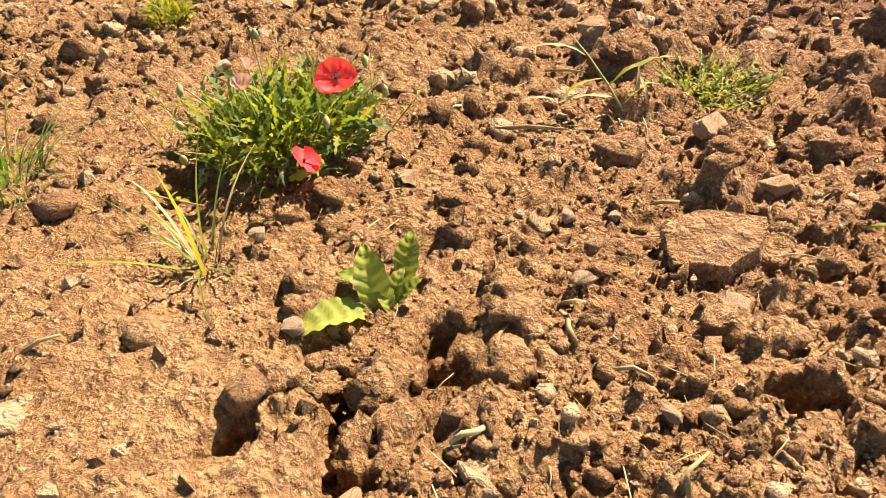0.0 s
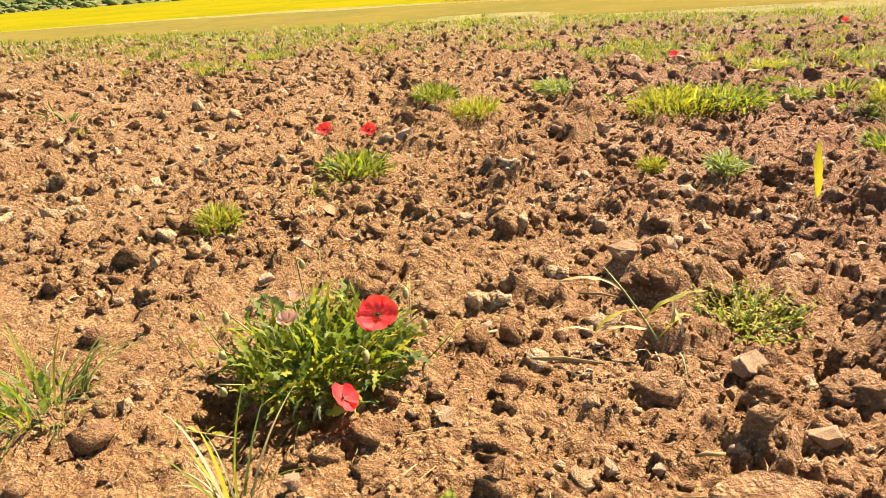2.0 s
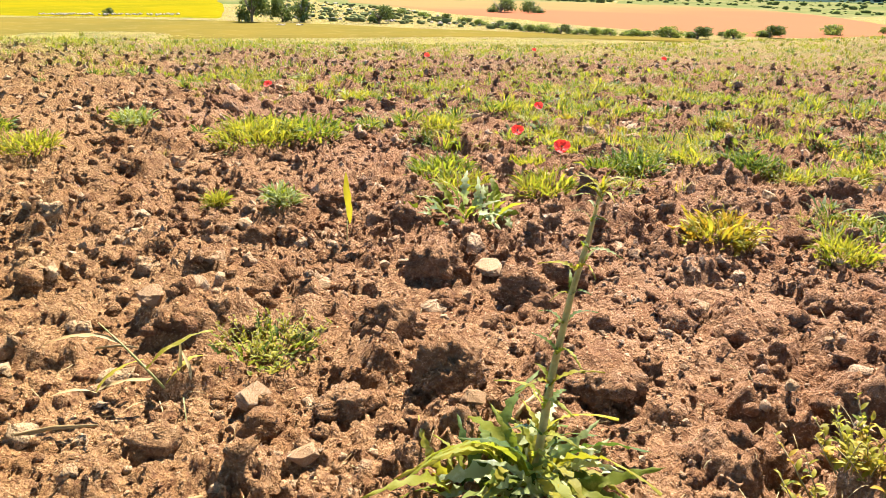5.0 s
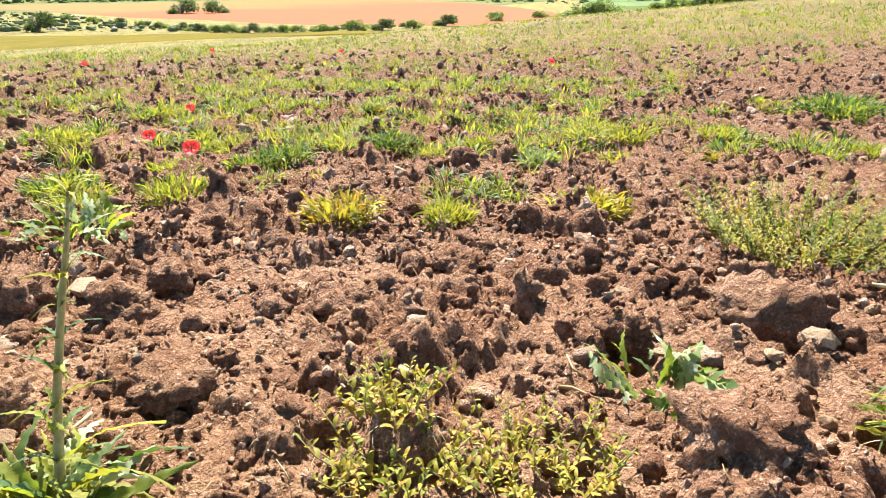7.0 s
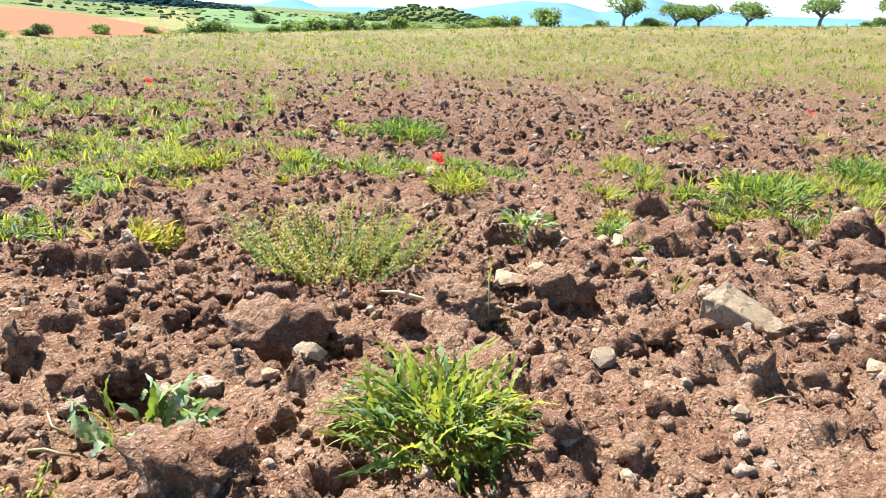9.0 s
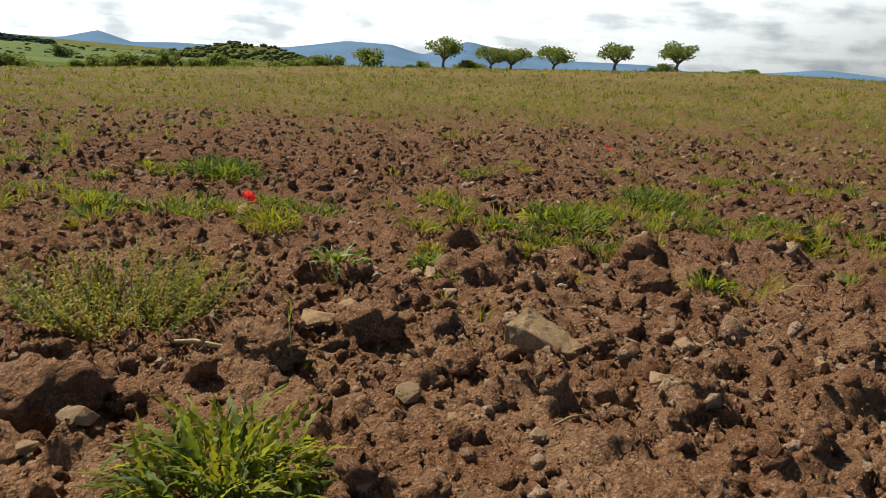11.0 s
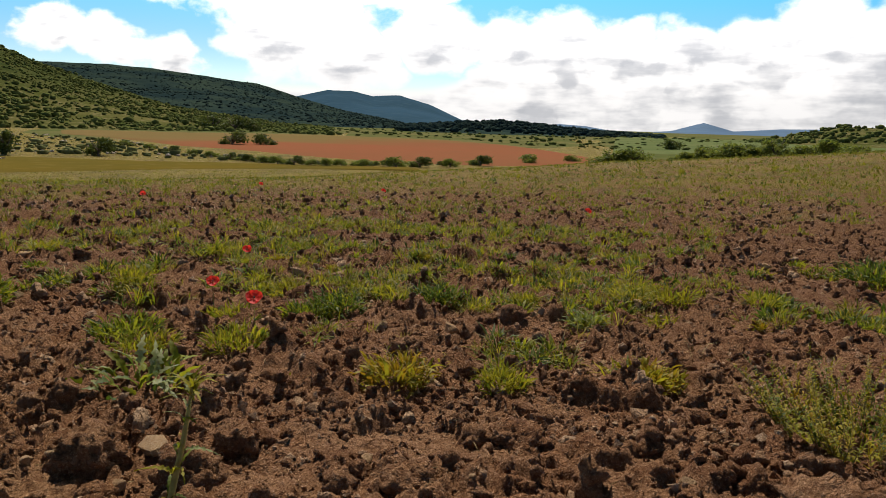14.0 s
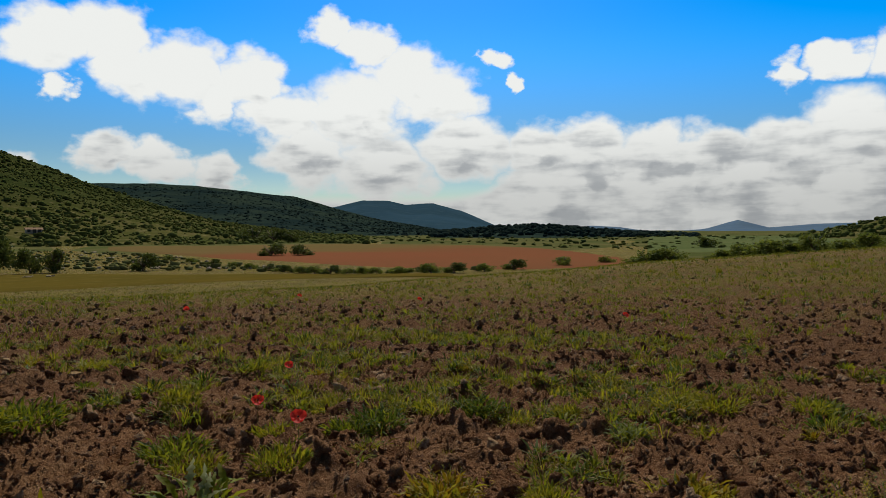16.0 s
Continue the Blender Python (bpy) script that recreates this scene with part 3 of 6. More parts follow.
def strew(name, protos, x, y, z, size, mats, label, category, squash=None, seed=1, tilt=0.4, soft=True):
    """Many small things joined into one mesh of kind stuff."""
    r = np.random.default_rng(seed)
    n = len(x)
    pick = r.integers(0, len(protos), n)
    turn, lean, leanto = r.uniform(0, 6.283, n), r.normal(0, tilt, n), r.uniform(0, 6.283, n)
    allv, allf, base = [], [], 0
    for k, (pv, pf) in enumerate(protos):
        idx = np.nonzero(pick == k)[0]
        if not len(idx):
            continue
        s = size[idx][:, None]
        v = np.repeat(pv[None], len(idx), 0) * s[..., None]
        if squash is not None:
            v[..., 2] *= squash[idx][:, None]
        c, d = np.cos(lean[idx])[:, None], np.sin(lean[idx])[:, None]
        vx, vz = v[..., 0] * c - v[..., 2] * d, v[..., 0] * d + v[..., 2] * c
        c, d = np.cos(turn[idx])[:, None], np.sin(turn[idx])[:, None]
        wx, wy = vx * c - v[..., 1] * d, vx * d + v[..., 1] * c
        v = np.stack((wx + x[idx][:, None], wy + y[idx][:, None], vz + z[idx][:, None]), -1).reshape(-1, 3)
        f = (pf[None] + (np.arange(len(idx)) * len(pv))[:, None, None]).reshape(-1, pf.shape[1]) + base
        base += len(v)
        allv.append(v)
        allf.append(f)
    v = np.concatenate(allv)
    f = np.concatenate(allf)
    me = bpy.data.meshes.new(name)
    me.vertices.add(len(v))
    me.vertices.foreach_set("co", v.astype(np.float32).ravel())
    me.loops.add(f.size)
    me.loops.foreach_set("vertex_index", f.astype(np.int32).ravel())
    me.polygons.add(len(f))
    me.polygons.foreach_set("loop_start", np.arange(0, f.size, f.shape[1], dtype=np.int32))
    me.update(calc_edges=True)
    me.polygons.foreach_set("use_smooth", np.full(len(f), soft))
    me.materials.append(mats)
    return tagged(new(name, me), label, category, kind="stuff")


def wedge(n, az0, az1, r0, r1, power, r):
    """Random places between two headings and two distances from CENTRE; power 1 thins out with distance."""
    a = np.radians(r.uniform(az0, az1, n))
    u = r.uniform(0, 1, n)
    R = np.exp(np.log(r0) + (np.log(r1) - np.log(r0)) * u) if power == 1 else np.sqrt(r0 ** 2 + (r1 ** 2 - r0 ** 2) * u)
    return CENTRE[0] - R * np.sin(a), CENTRE[1] + R * np.cos(a), R


# ---- materials of the things ----
def stone_material(name="pale field stone", tone=1.0):
    m, n = material(name)
    info = n.add("ShaderNodeObjectInfo")
    place = n.vec("ADD", n.add("ShaderNodeTexCoord").outputs["Object"], info.outputs["Location"])
    veins, grain = n.noise(place, 22.0, 6.0, 0.65, 0.6), n.noise(place, 120.0, 4.0, 0.7)
    base = n.mix(n.span(veins, 0.35, 0.65), (0.33, 0.215, 0.115), (0.46, 0.34, 0.21))
    base = n.mix(n.math("MULTIPLY", n.math("POWER", info.outputs["Random"], 1.5), 0.75), base, (0.34, 0.19, 0.09))
    base = n.mix(n.span(n.noise(place, 9.0, 4.0), 0.50, 0.66, 0.0, 0.8), base, (0.33, 0.19, 0.09))
    base = n.mix(n.span(grain, 0.55, 0.75, 0.0, 0.5), base, (0.30, 0.23, 0.15))
    base = n.vec("MULTIPLY", base, (tone, tone * 0.97, tone * 0.92))
    finish(n, base, 0.88, (n.math("ADD", veins, n.math("MULTIPLY", grain, 0.4)), 0.8, 0.008), 0.06)
    return m


def leaf_material(name, a, b, c, light=0.35, scale=30.0, rough=0.55):
    m, n = material(name)
    place = n.add("ShaderNodeNewGeometry").outputs["Position"]
    info = n.add("ShaderNodeObjectInfo").outputs["Random"]
    isle = n.add("ShaderNodeNewGeometry").outputs["Random Per Island"]
    v = n.math("FRACT", n.math("ADD", info, isle))
    base = n.mix(n.span(v, 0.1, 0.9), a, b)
    base = n.mix(n.span(n.noise(place, scale, 4.0, 0.6), 0.55, 0.72, 0.0, 0.7), base, c)
    finish(n, base, rough, (n.noise(place, scale * 8, 3.0), 0.4, 0.002), 0.12 if scale > 5 else 0.05, light)
    return m


def plain(name, a, b, scale, rough=0.7, light=None):
    m, n = material(name)
    place = n.add("ShaderNodeNewGeometry").outputs["Position"]
    base = n.mix(n.span(n.noise(place, scale, 5.0, 0.6), 0.35, 0.65), a, b)
    finish(n, base, rough, (n.noise(place, scale * 4, 3.0), 0.4, 0.002), 0.3, light)
    return m


STONE = stone_material()
TAN = stone_material("weathered tan rock", 0.72)
GREEN = leaf_material("fresh green leaf", (0.135, 0.155, 0.016), (0.255, 0.250, 0.028), (0.35, 0.34, 0.07), 0.50)
DEEP = leaf_material("deep green leaf", (0.062, 0.094, 0.018), (0.125, 0.155, 0.030), (0.21, 0.225, 0.07), 0.40)
LIME = leaf_material("yellow-green leaf", (0.215, 0.188, 0.018), (0.345, 0.295, 0.034), (0.43, 0.37, 0.09), 0.50)
SAGE = leaf_material("grey-green leaf", (0.20, 0.225, 0.075), (0.31, 0.325, 0.15), (0.52, 0.52, 0.38), 0.35)
DRY = leaf_material("dry straw", (0.30, 0.21, 0.085), (0.43, 0.33, 0.155), (0.26, 0.17, 0.065), 0.15)
FIELD = leaf_material("dull field grass", (0.165, 0.160, 0.022), (0.262, 0.235, 0.036), (0.33, 0.285, 0.07), 0.42)
GOLD = leaf_material("yellowed grass blade", (0.46, 0.36, 0.025), (0.52, 0.40, 0.035), (0.38, 0.34, 0.04), 0.4)
RUST = leaf_material("rusty weed leaf", (0.36, 0.22, 0.025), (0.30, 0.25, 0.028), (0.42, 0.27, 0.05), 0.35)
RED = plain("poppy petal", (0.93, 0.070, 0.060), (0.86, 0.045, 0.045), 60.0, 0.6, 0.55)
PINK = plain("faded petal", (0.52, 0.30, 0.25), (0.40, 0.22, 0.18), 80.0, 0.7, 0.3)
BLACK = plain("poppy heart", (0.018, 0.016, 0.018), (0.05, 0.05, 0.03), 200.0, 0.7)
STEM = plain("green stem", (0.18, 0.18, 0.045), (0.28, 0.24, 0.08), 50.0, 0.6)
TWIG = plain("brownish weed stalk", (0.20, 0.15, 0.055), (0.27, 0.21, 0.08), 60.0, 0.7)
STALK = plain("olive thistle stem", (0.25, 0.195, 0.048), (0.34, 0.27, 0.075), 40.0, 0.85)
BARK = plain("grey-brown bark", (0.10, 0.075, 0.05), (0.16, 0.13, 0.09), 8.0, 0.9)
TREE = leaf_material("tree leaf", (0.135, 0.165, 0.045), (0.21, 0.23, 0.07), (0.27, 0.28, 0.10), 0.45, 1.5)
OLIVE = leaf_material("dark scrub leaf", (0.075, 0.095, 0.032), (0.12, 0.14, 0.045), (0.17, 0.175, 0.075), 0.35, 0.5)

# ---- where weeds grow ----
def cover(x, y):
    """How much of the ground weeds hide, from 0 to 1."""
    px, py = x - CENTRE[0], y - CENTRE[1]
    r, az = np.hypot(px, py), np.degrees(np.arctan2(-px, py))
    west = step(r, 7.0, 12) * 0.75
    mid = 0.62 * step(r, 2.6, 6.0)
    south = 0.08 * step(r, 2.9, 5.0) * (1 - step(r, 6.5, 8.5)) + 0.12 * step(r, 5, 8) + 0.75 * step(r, 13, 18)
    a, b = step(az, -30, -8), step(az, -80, -60)
    base = west * a + (1 - a) * (mid * b + south * (1 - b))
    dark = 0.40 * step(fractal(x * 0.16 + 4, y * 0.16, 131, 2), 0.25, 0.6) * step(r, 5, 8) * (1 - step(r, 20, 30))
    return np.clip(base - dark + (0.45 * fractal(x * 0.75, y * 0.75, 120, 3) + 0.85 * fractal(x * 2.3, y * 2.3, 125, 2)) * (base > 0.02), 0, 1)


# ---- clods ----
CLOD_MESHES = [mesh_of("clod", *lump(4, k, 0.50, 0.72, 0.38), SOIL) for k in range(9)]
SMALL_CLODS = [mesh_of("clod", *lump(3, 20 + k, 0.55, 0.72, 0.40), SOIL) for k in range(9)]
# x, y, width of the large clods that stand proud
CLODS_A = [(-0.04, 1.11, 0.07), (-0.33, 1.11, 0.085), (-0.89, 1.75, 0.096), (0.36, 0.63, 0.06), (-0.12, 0.62, 0.12), (-0.02, 0.76, 0.11), (-0.2, 0.72, 0.06),
           (1.15, 1.97, 0.19), (0.85, 1.62, 0.19), (0.68, 2.05, 0.12), (1.11, 2.87, 0.14), (0.16, 3.55, 0.14), (-0.01, 1.78, 0.10), (0.62, 1.29, 0.12),
           (0.86, 1.29, 0.16), (1.31, 1.68, 0.19), (1.88, 1.23, 0.13), (2.04, 0.56, 0.16), (2.33, 0.31, 0.24), (2.75, -0.11, 0.20)]
CLODS_B = [(2.16, 1.22, 0.15), (1.70, 1.22, 0.14), (1.62, 0.15, 0.21), (2.67, -0.16, 0.16), (2.39, 0.54, 0.12), (3.77, -1.63, 0.22), (2.84, -1.18, 0.14),
           (2.93, -0.66, 0.17), (2.95, -0.42, 0.20), (3.08, -1.33, 0.12), (1.15, 1.13, 0.15), (1.60, 1.38, 0.11), (4.15, -1.70, 0.28), (0.5, 1.72, 0.10), (1.5, 1.75, 0.15)]


def clod(x, y, width, k, label="dry crumbly brown soil clod on the ploughed field", group="large soil clods", kinds=CLOD_MESHES):
    ob = new("clod", kinds[k % len(kinds)])
    s = width * 0.52
    ob.matrix_basis = pose(x, y, height_at(x, y) + s * 0.10, 0, 0, (k * 67) % 360) @ Matrix.Diagonal((s, s * 0.9, s * (0.85 + 0.3 * ((k * 37) % 10) / 10), 1))
    return tagged(ob, label, "clod", group)


for k, (x, y, width) in enumerate(CLODS_A + CLODS_B):
    clod(x, y, width, k)
spread = np.random.default_rng(11)
cx, cy, cr = wedge(220, -141, 38, 0.75, 7.0, 1, spread)
for k in range(len(cx)):
    if clear(cx[k], cy[k]) and (cx[k] + 0.25 * cy[k] > -0.1 or k % 4 == 0):
        clod(cx[k], cy[k], (0.045 + 0.07 * spread.random() ** 2) * min(1.6, 0.7 + 0.14 * cr[k]), k + 5, "small dry clod of reddish soil", "small soil clods", SMALL_CLODS)

CRUMB = [lump(1, 40 + k, 0.6, 0.75, 0.3, 4) for k in range(10)]
NUB = [lump(2, 60 + k, 0.85, 0.75, 0.55) for k in range(16)]
sx, sy, sr = wedge(3600, -141, 40, 0.4, 3.4, 1, spread)
sz = surface(sx, sy)
ssize = (0.003 + 0.015 * spread.random(len(sx)) ** 3.5) * (0.75 + 0.35 * sr)
strew("soil_crumbs", CRUMB, sx, sy, sz + ssize * 0.3, ssize, CRUMBS, "crumbs of dry brown soil strewn over the field", "soil crumbs", seed=3)
def chip(k):
    """An angular crumb of eight faces."""
    r = np.random.default_rng(k)
    v = np.array([(1, 0, 0), (0, 1, 0), (-1, 0, 0), (0, -1, 0), (0, 0, 0.9), (0, 0, -0.9)]) * r.uniform(0.5, 1.25, (6, 1)) + r.uniform(-0.25, 0.25, (6, 3))
    return v, np.array([(0, 1, 4), (1, 2, 4), (2, 3, 4), (3, 0, 4), (1, 0, 5), (2, 1, 5), (3, 2, 5), (0, 3, 5)])


GRAIN = [chip(140 + k) for k in range(14)]
sx, sy, sr = wedge(12000, -141, 42, 0.42, 3.6, 1, spread)
sz = surface(sx, sy)
ssize = (0.002 + 0.0065 * spread.random(len(sx)) ** 2.2) * (0.65 + 0.45 * sr)
strew("soil_grains", GRAIN, sx, sy, sz + ssize * 0.25, ssize, CRUMBS, "fine grains of dry soil over the field", "soil grains", seed=17, tilt=1.0, soft=False)
sx, sy, sr = wedge(3300, -141, 42, 2.2, 8.0, 1, spread)
sz = surface(sx, sy)
ssize = (0.012 + 0.042 * spread.random(len(sx)) ** 2.0) * np.clip(0.6 + 0.11 * sr, 0.7, 1.9)
strew("soil_lumps", NUB, sx, sy, sz - ssize * 0.05, ssize, CRUMBS, "lumps of ploughed reddish soil", "soil lumps", spread.uniform(0.8, 1.5, len(sx)), seed=4)
sx, sy, sr = wedge(1900, -141, 42, 0.55, 2.5, 1, spread)
keep = clear(sx, sy) & (spread.random(len(sx)) < 0.25 + 0.75 * step(sx + 0.2 * sy, -0.4, 0.5))
sx, sy = sx[keep], sy[keep]
ssize = (0.006 + 0.036 * spread.random(len(sx)) ** 2.2) * np.clip(0.2 + 0.55 * np.hypot(sx - CENTRE[0], sy), 0.5, 1.0)
strew("soil_lumps", NUB, sx, sy, surface(sx, sy) - ssize * 0.1, ssize, CRUMBS, "lumps of ploughed reddish soil", "soil lumps", spread.uniform(0.8, 1.5, len(sx)), seed=44)
sx, sy, sr = wedge(27000, -141, 42, 2.2, 17.0, 1, spread)
sz = surface(sx, sy)
ssize = (0.006 + 0.022 * spread.random(len(sx)) ** 2.3) * np.clip(0.45 + 0.17 * sr, 0.6, 2.4)
strew("soil_chips", GRAIN, sx, sy, sz + ssize * 0.2, ssize, CRUMBS, "small angular crumbs of ploughed soil", "soil crumbs", seed=27, tilt=1.0, soft=False)
# the same ground behind, where it was only crossed
sx, sy, sr = wedge(4000, 40, 222, 0.5, 9.0, 1, spread)
ssize = (0.006 + 0.020 * spread.random(len(sx)) ** 2.5) * (0.45 + 0.2 * sr)
strew("soil_chips", GRAIN, sx, sy, surface(sx, sy) + ssize * 0.2, ssize, CRUMBS, "small angular crumbs of ploughed soil", "soil crumbs", seed=28, tilt=1.0, soft=False)
sx, sy, sr = wedge(900, 40, 222, 0.8, 14.0, 1, spread)
ssize = (0.015 + 0.05 * spread.random(len(sx)) ** 2.2) * np.clip(0.5 + 0.11 * sr, 0.6, 1.9)
strew("soil_lumps", CRUMB, sx, sy, surface(sx, sy) + ssize * 0.1, ssize, CRUMBS, "lumps of ploughed reddish soil", "soil lumps", spread.uniform(0.6, 1.3, len(sx)), seed=29)
# broken ground farther off
SHARD = [lump(1, 90 + k, 0.8, 0.75, 0.5) for k in range(12)]
sx, sy, sr = wedge(9000, -141, 42, 6.0, 26.0, 1, spread)
keep = spread.random(len(sx)) > cover(sx, sy) * 1.3
sx, sy, sr = sx[keep], sy[keep], sr[keep]
sz = surface(sx, sy)
ssize = (0.018 + 0.034 * spread.random(len(sx)) ** 1.8) * np.clip(0.6 + 0.05 * sr, 0.7, 1.4)
strew("soil_clods", SHARD, sx, sy, sz, ssize, CRUMBS, "rough dark clods over the farther ploughed field", "soil clods", spread.uniform(0.7, 1.4, len(sx)), seed=6)

# ---- stones ----
def rock_mesh(k, points=17):
    r = random.Random(100 + k)
    bm = bmesh.new()
    for _ in range(points):
        v = Vector((r.gauss(0, 1), r.gauss(0, 1), r.gauss(0, 1))).normalized() * r.uniform(0.75, 1.05)
        bm.verts.new((v.x, v.y * r.uniform(0.7, 0.85), v.z * 0.62))
    hull = bmesh.ops.convex_hull(bm, input=bm.verts)
    bmesh.ops.delete(bm, geom=[g for g in hull["geom_interior"] if isinstance(g, bmesh.types.BMVert)], context="VERTS")
    bmesh.ops.dissolve_limit(bm, angle_limit=0.25, verts=bm.verts, edges=bm.edges)
    bmesh.ops.bevel(bm, geom=list(bm.edges), offset=0.035, segments=1, affect="EDGES", clamp_overlap=True)
    bmesh.ops.triangulate(bm, faces=bm.faces)
    bmesh.ops.subdivide_edges(bm, edges=list(bm.edges), cuts=1, use_grid_fill=True)
    for v in bm.verts:
        v.co *= 1 + 0.20 * noise.noise(v.co * 2.3 + Vector((k, 2, 5))) + 0.09 * noise.noise(v.co * 6.0 + Vector((k, 1, 3)))
    me = bpy.data.meshes.new("stone")
    bm.to_mesh(me)
    bm.free()
    me.materials.append(STONE)
    return me


ROCKS = [rock_mesh(k) for k in range(10)]
STONES_A = [(0.33, 0.85, 0.055), (0.46, 0.96, 0.042), (0.50, 1.16, 0.078), (0.46, 1.38, 0.09), (0.77, 1.91, 0.075), (0.31, 1.86, 0.088), (0.42, 1.92, 0.09),
            (1.00, 2.05, 0.05), (-0.15, 0.56, 0.06), (-0.19, 0.61, 0.04), (0.19, 0.64, 0.03), (0.13, 0.87, 0.044), (1.68, 4.52, 0.09), (0.57, 3.81, 0.11),
            (0.68, 2.63, 0.09), (-0.11, 2.26, 0.075), (-0.59, 2.48, 0.07), (-0.42, 3.53, 0.10), (1.14, 1.76, 0.07), (1.07, 2.05, 0.042), (-1.40, 3.08, 0.09)]
STONES_B = [(1.88, 4.67, 0.09), (-1.77, 4.54, 0.08), (2.16, 0.15, 0.088), (2.10, 0.23, 0.064), (3.20, -0.33, 0.09), (2.63, 0.12, 0.07), (3.07, 2.33, 0.10),
            (3.80, -0.65, 0.092), (1.69, 1.38, 0.045), (1.85, 0.81, 0.036), (4.43, 1.97, 0.10), (3.74, -0.64, 0.07), (2.85, -1.44, 0.08), (2.50, -1.23, 0.075),
            (2.22, -0.85, 0.052), (2.45, -0.55, 0.09), (7.76, 0.01, 0.12), (2.36, -0.75, 0.042), (2.24, 6.34, 0.13), (1.97, 4.72, 0.11)]


def stone(x, y, width, k, label="small pale stone half sunk in the soil", flat=1.0, turn=None, sink=0.2, group="field stones"):
    ob = new("stone", ROCKS[k % len(ROCKS)])
    s = width * 0.55
    ob.matrix_basis = pose(x, y, height_at(x, y) + s * (0.62 - sink) * flat, 8 * math.sin(k * 3.1), 10 * math.cos(k * 1.7),
                           (k * 83) % 360 if turn is None else turn) @ Matrix.Diagonal((s, s, s * flat, 1))
    return tagged(ob, label, "stone", group)


for k, (x, y, width) in enumerate(STONES_A + STONES_B):
    stone(x, y, width, k)
def slab_rock():
    """A broad flat-topped slab with broken sides, about two units wide."""
    r = random.Random(8)
    bm = bmesh.new()
    for i in range(11):
        a = i * 2 * math.pi / 11 + r.uniform(-0.2, 0.2)
        q = r.uniform(0.82, 1.05)
        bm.verts.new((q * math.cos(a), q * 0.86 * math.sin(a), 0.40 + r.uniform(-0.05, 0.05)))
        bm.verts.new((q * 1.06 * math.cos(a), q * 0.92 * math.sin(a), -0.5))
    bm.verts.new((0.1, 0.0, 0.47))
    bmesh.ops.convex_hull(bm, input=bm.verts)
    bmesh.ops.bevel(bm, geom=list(bm.edges), offset=0.035, segments=1, affect="EDGES", clamp_overlap=True)
    bmesh.ops.triangulate(bm, faces=bm.faces)
    for _ in range(4):
        bmesh.ops.subdivide_edges(bm, edges=[e for e in bm.edges if e.calc_length() > 0.12], cuts=1)
        bmesh.ops.triangulate(bm, faces=bm.faces)
    bm.normal_update()
    for v in bm.verts:
        v.co += v.normal * (0.07 * noise.noise(v.co * 1.9) + 0.035 * noise.noise(v.co * 5.5) + 0.02 * abs(noise.noise(v.co * 12)))
    me = bpy.data.meshes.new("stone")
    bm.to_mesh(me)
    bm.free()
    me.materials.append(SOIL)
    return me


slab = tagged(new("stone", slab_rock()), "broad flat slab of earthy stone lying in the soil", "stone", "field stones")
slab.matrix_basis = pose(0.335, 0.965, height_at(0.335, 0.965) + 0.012, 5, -5, 25) @ Matrix.Diagonal((0.085, 0.075, 0.075, 1))
stone(1.31, 1.90, 0.125, 6, "flat whitish stone lying on a clod", 0.5, 70)


def wedge_rock():
    """A long angular block with a broad sloping top and a sheer front."""
    bm = bmesh.new()
    for p in ((-1.0, -0.45, 0), (0.95, -0.55, 0), (1.05, 0.35, 0), (-0.85, 0.5, 0), (-0.98, -0.45, 0.54), (0.75, -0.62, 0.30), (1.0, 0.1, 0.26), (0.2, 0.45, 0.46), (-0.75, 0.42, 0.70), (-0.45, -0.58, 0.58), (0.1, -0.60, 0.40)):
        bm.verts.new(p)
    bmesh.ops.convex_hull(bm, input=bm.verts)
    bmesh.ops.dissolve_limit(bm, angle_limit=0.2, verts=bm.verts, edges=bm.edges)
    bmesh.ops.bevel(bm, geom=list(bm.edges), offset=0.03, segments=1, affect="EDGES", clamp_overlap=True)
    bmesh.ops.triangulate(bm, faces=bm.faces)
    for _ in range(3):
        bmesh.ops.subdivide_edges(bm, edges=[e for e in bm.edges if e.calc_length() > 0.16], cuts=1)
        bmesh.ops.triangulate(bm, faces=bm.faces)
    for v in bm.verts:
        v.co += v.normal * (0.05 * noise.noise(v.co * 2.4) + 0.035 * noise.noise(v.co * 6.5) + 0.015 * noise.noise(v.co * 15))
    me = bpy.data.meshes.new("stone")
    bm.to_mesh(me)
    bm.free()
    me.materials.append(TAN)
    return me


block = tagged(new("stone", wedge_rock()), "large pale angular rock lying on the soil", "stone", "field stones")
block.matrix_basis = pose(2.90, -1.00, height_at(2.90, -1.00) - 0.015, 0, 0, -118) @ Matrix.Diagonal((0.125, 0.15, 0.17, 1))
stone(2.99, -0.25, 0.15, 4, "rounded whitish stone on the soil", 0.8)

px, py, pr = wedge(150, -141, 38, 1.0, 9.0, 1, spread)
for k in range(len(px)):
    stone(px[k], py[k], 0.018 + 0.032 * spread.random() ** 1.6 * (1 + 0.25 * pr[k]), k + 50, "pebble of pale stone on the soil", 1.0, None, 0.1, "pebbles")


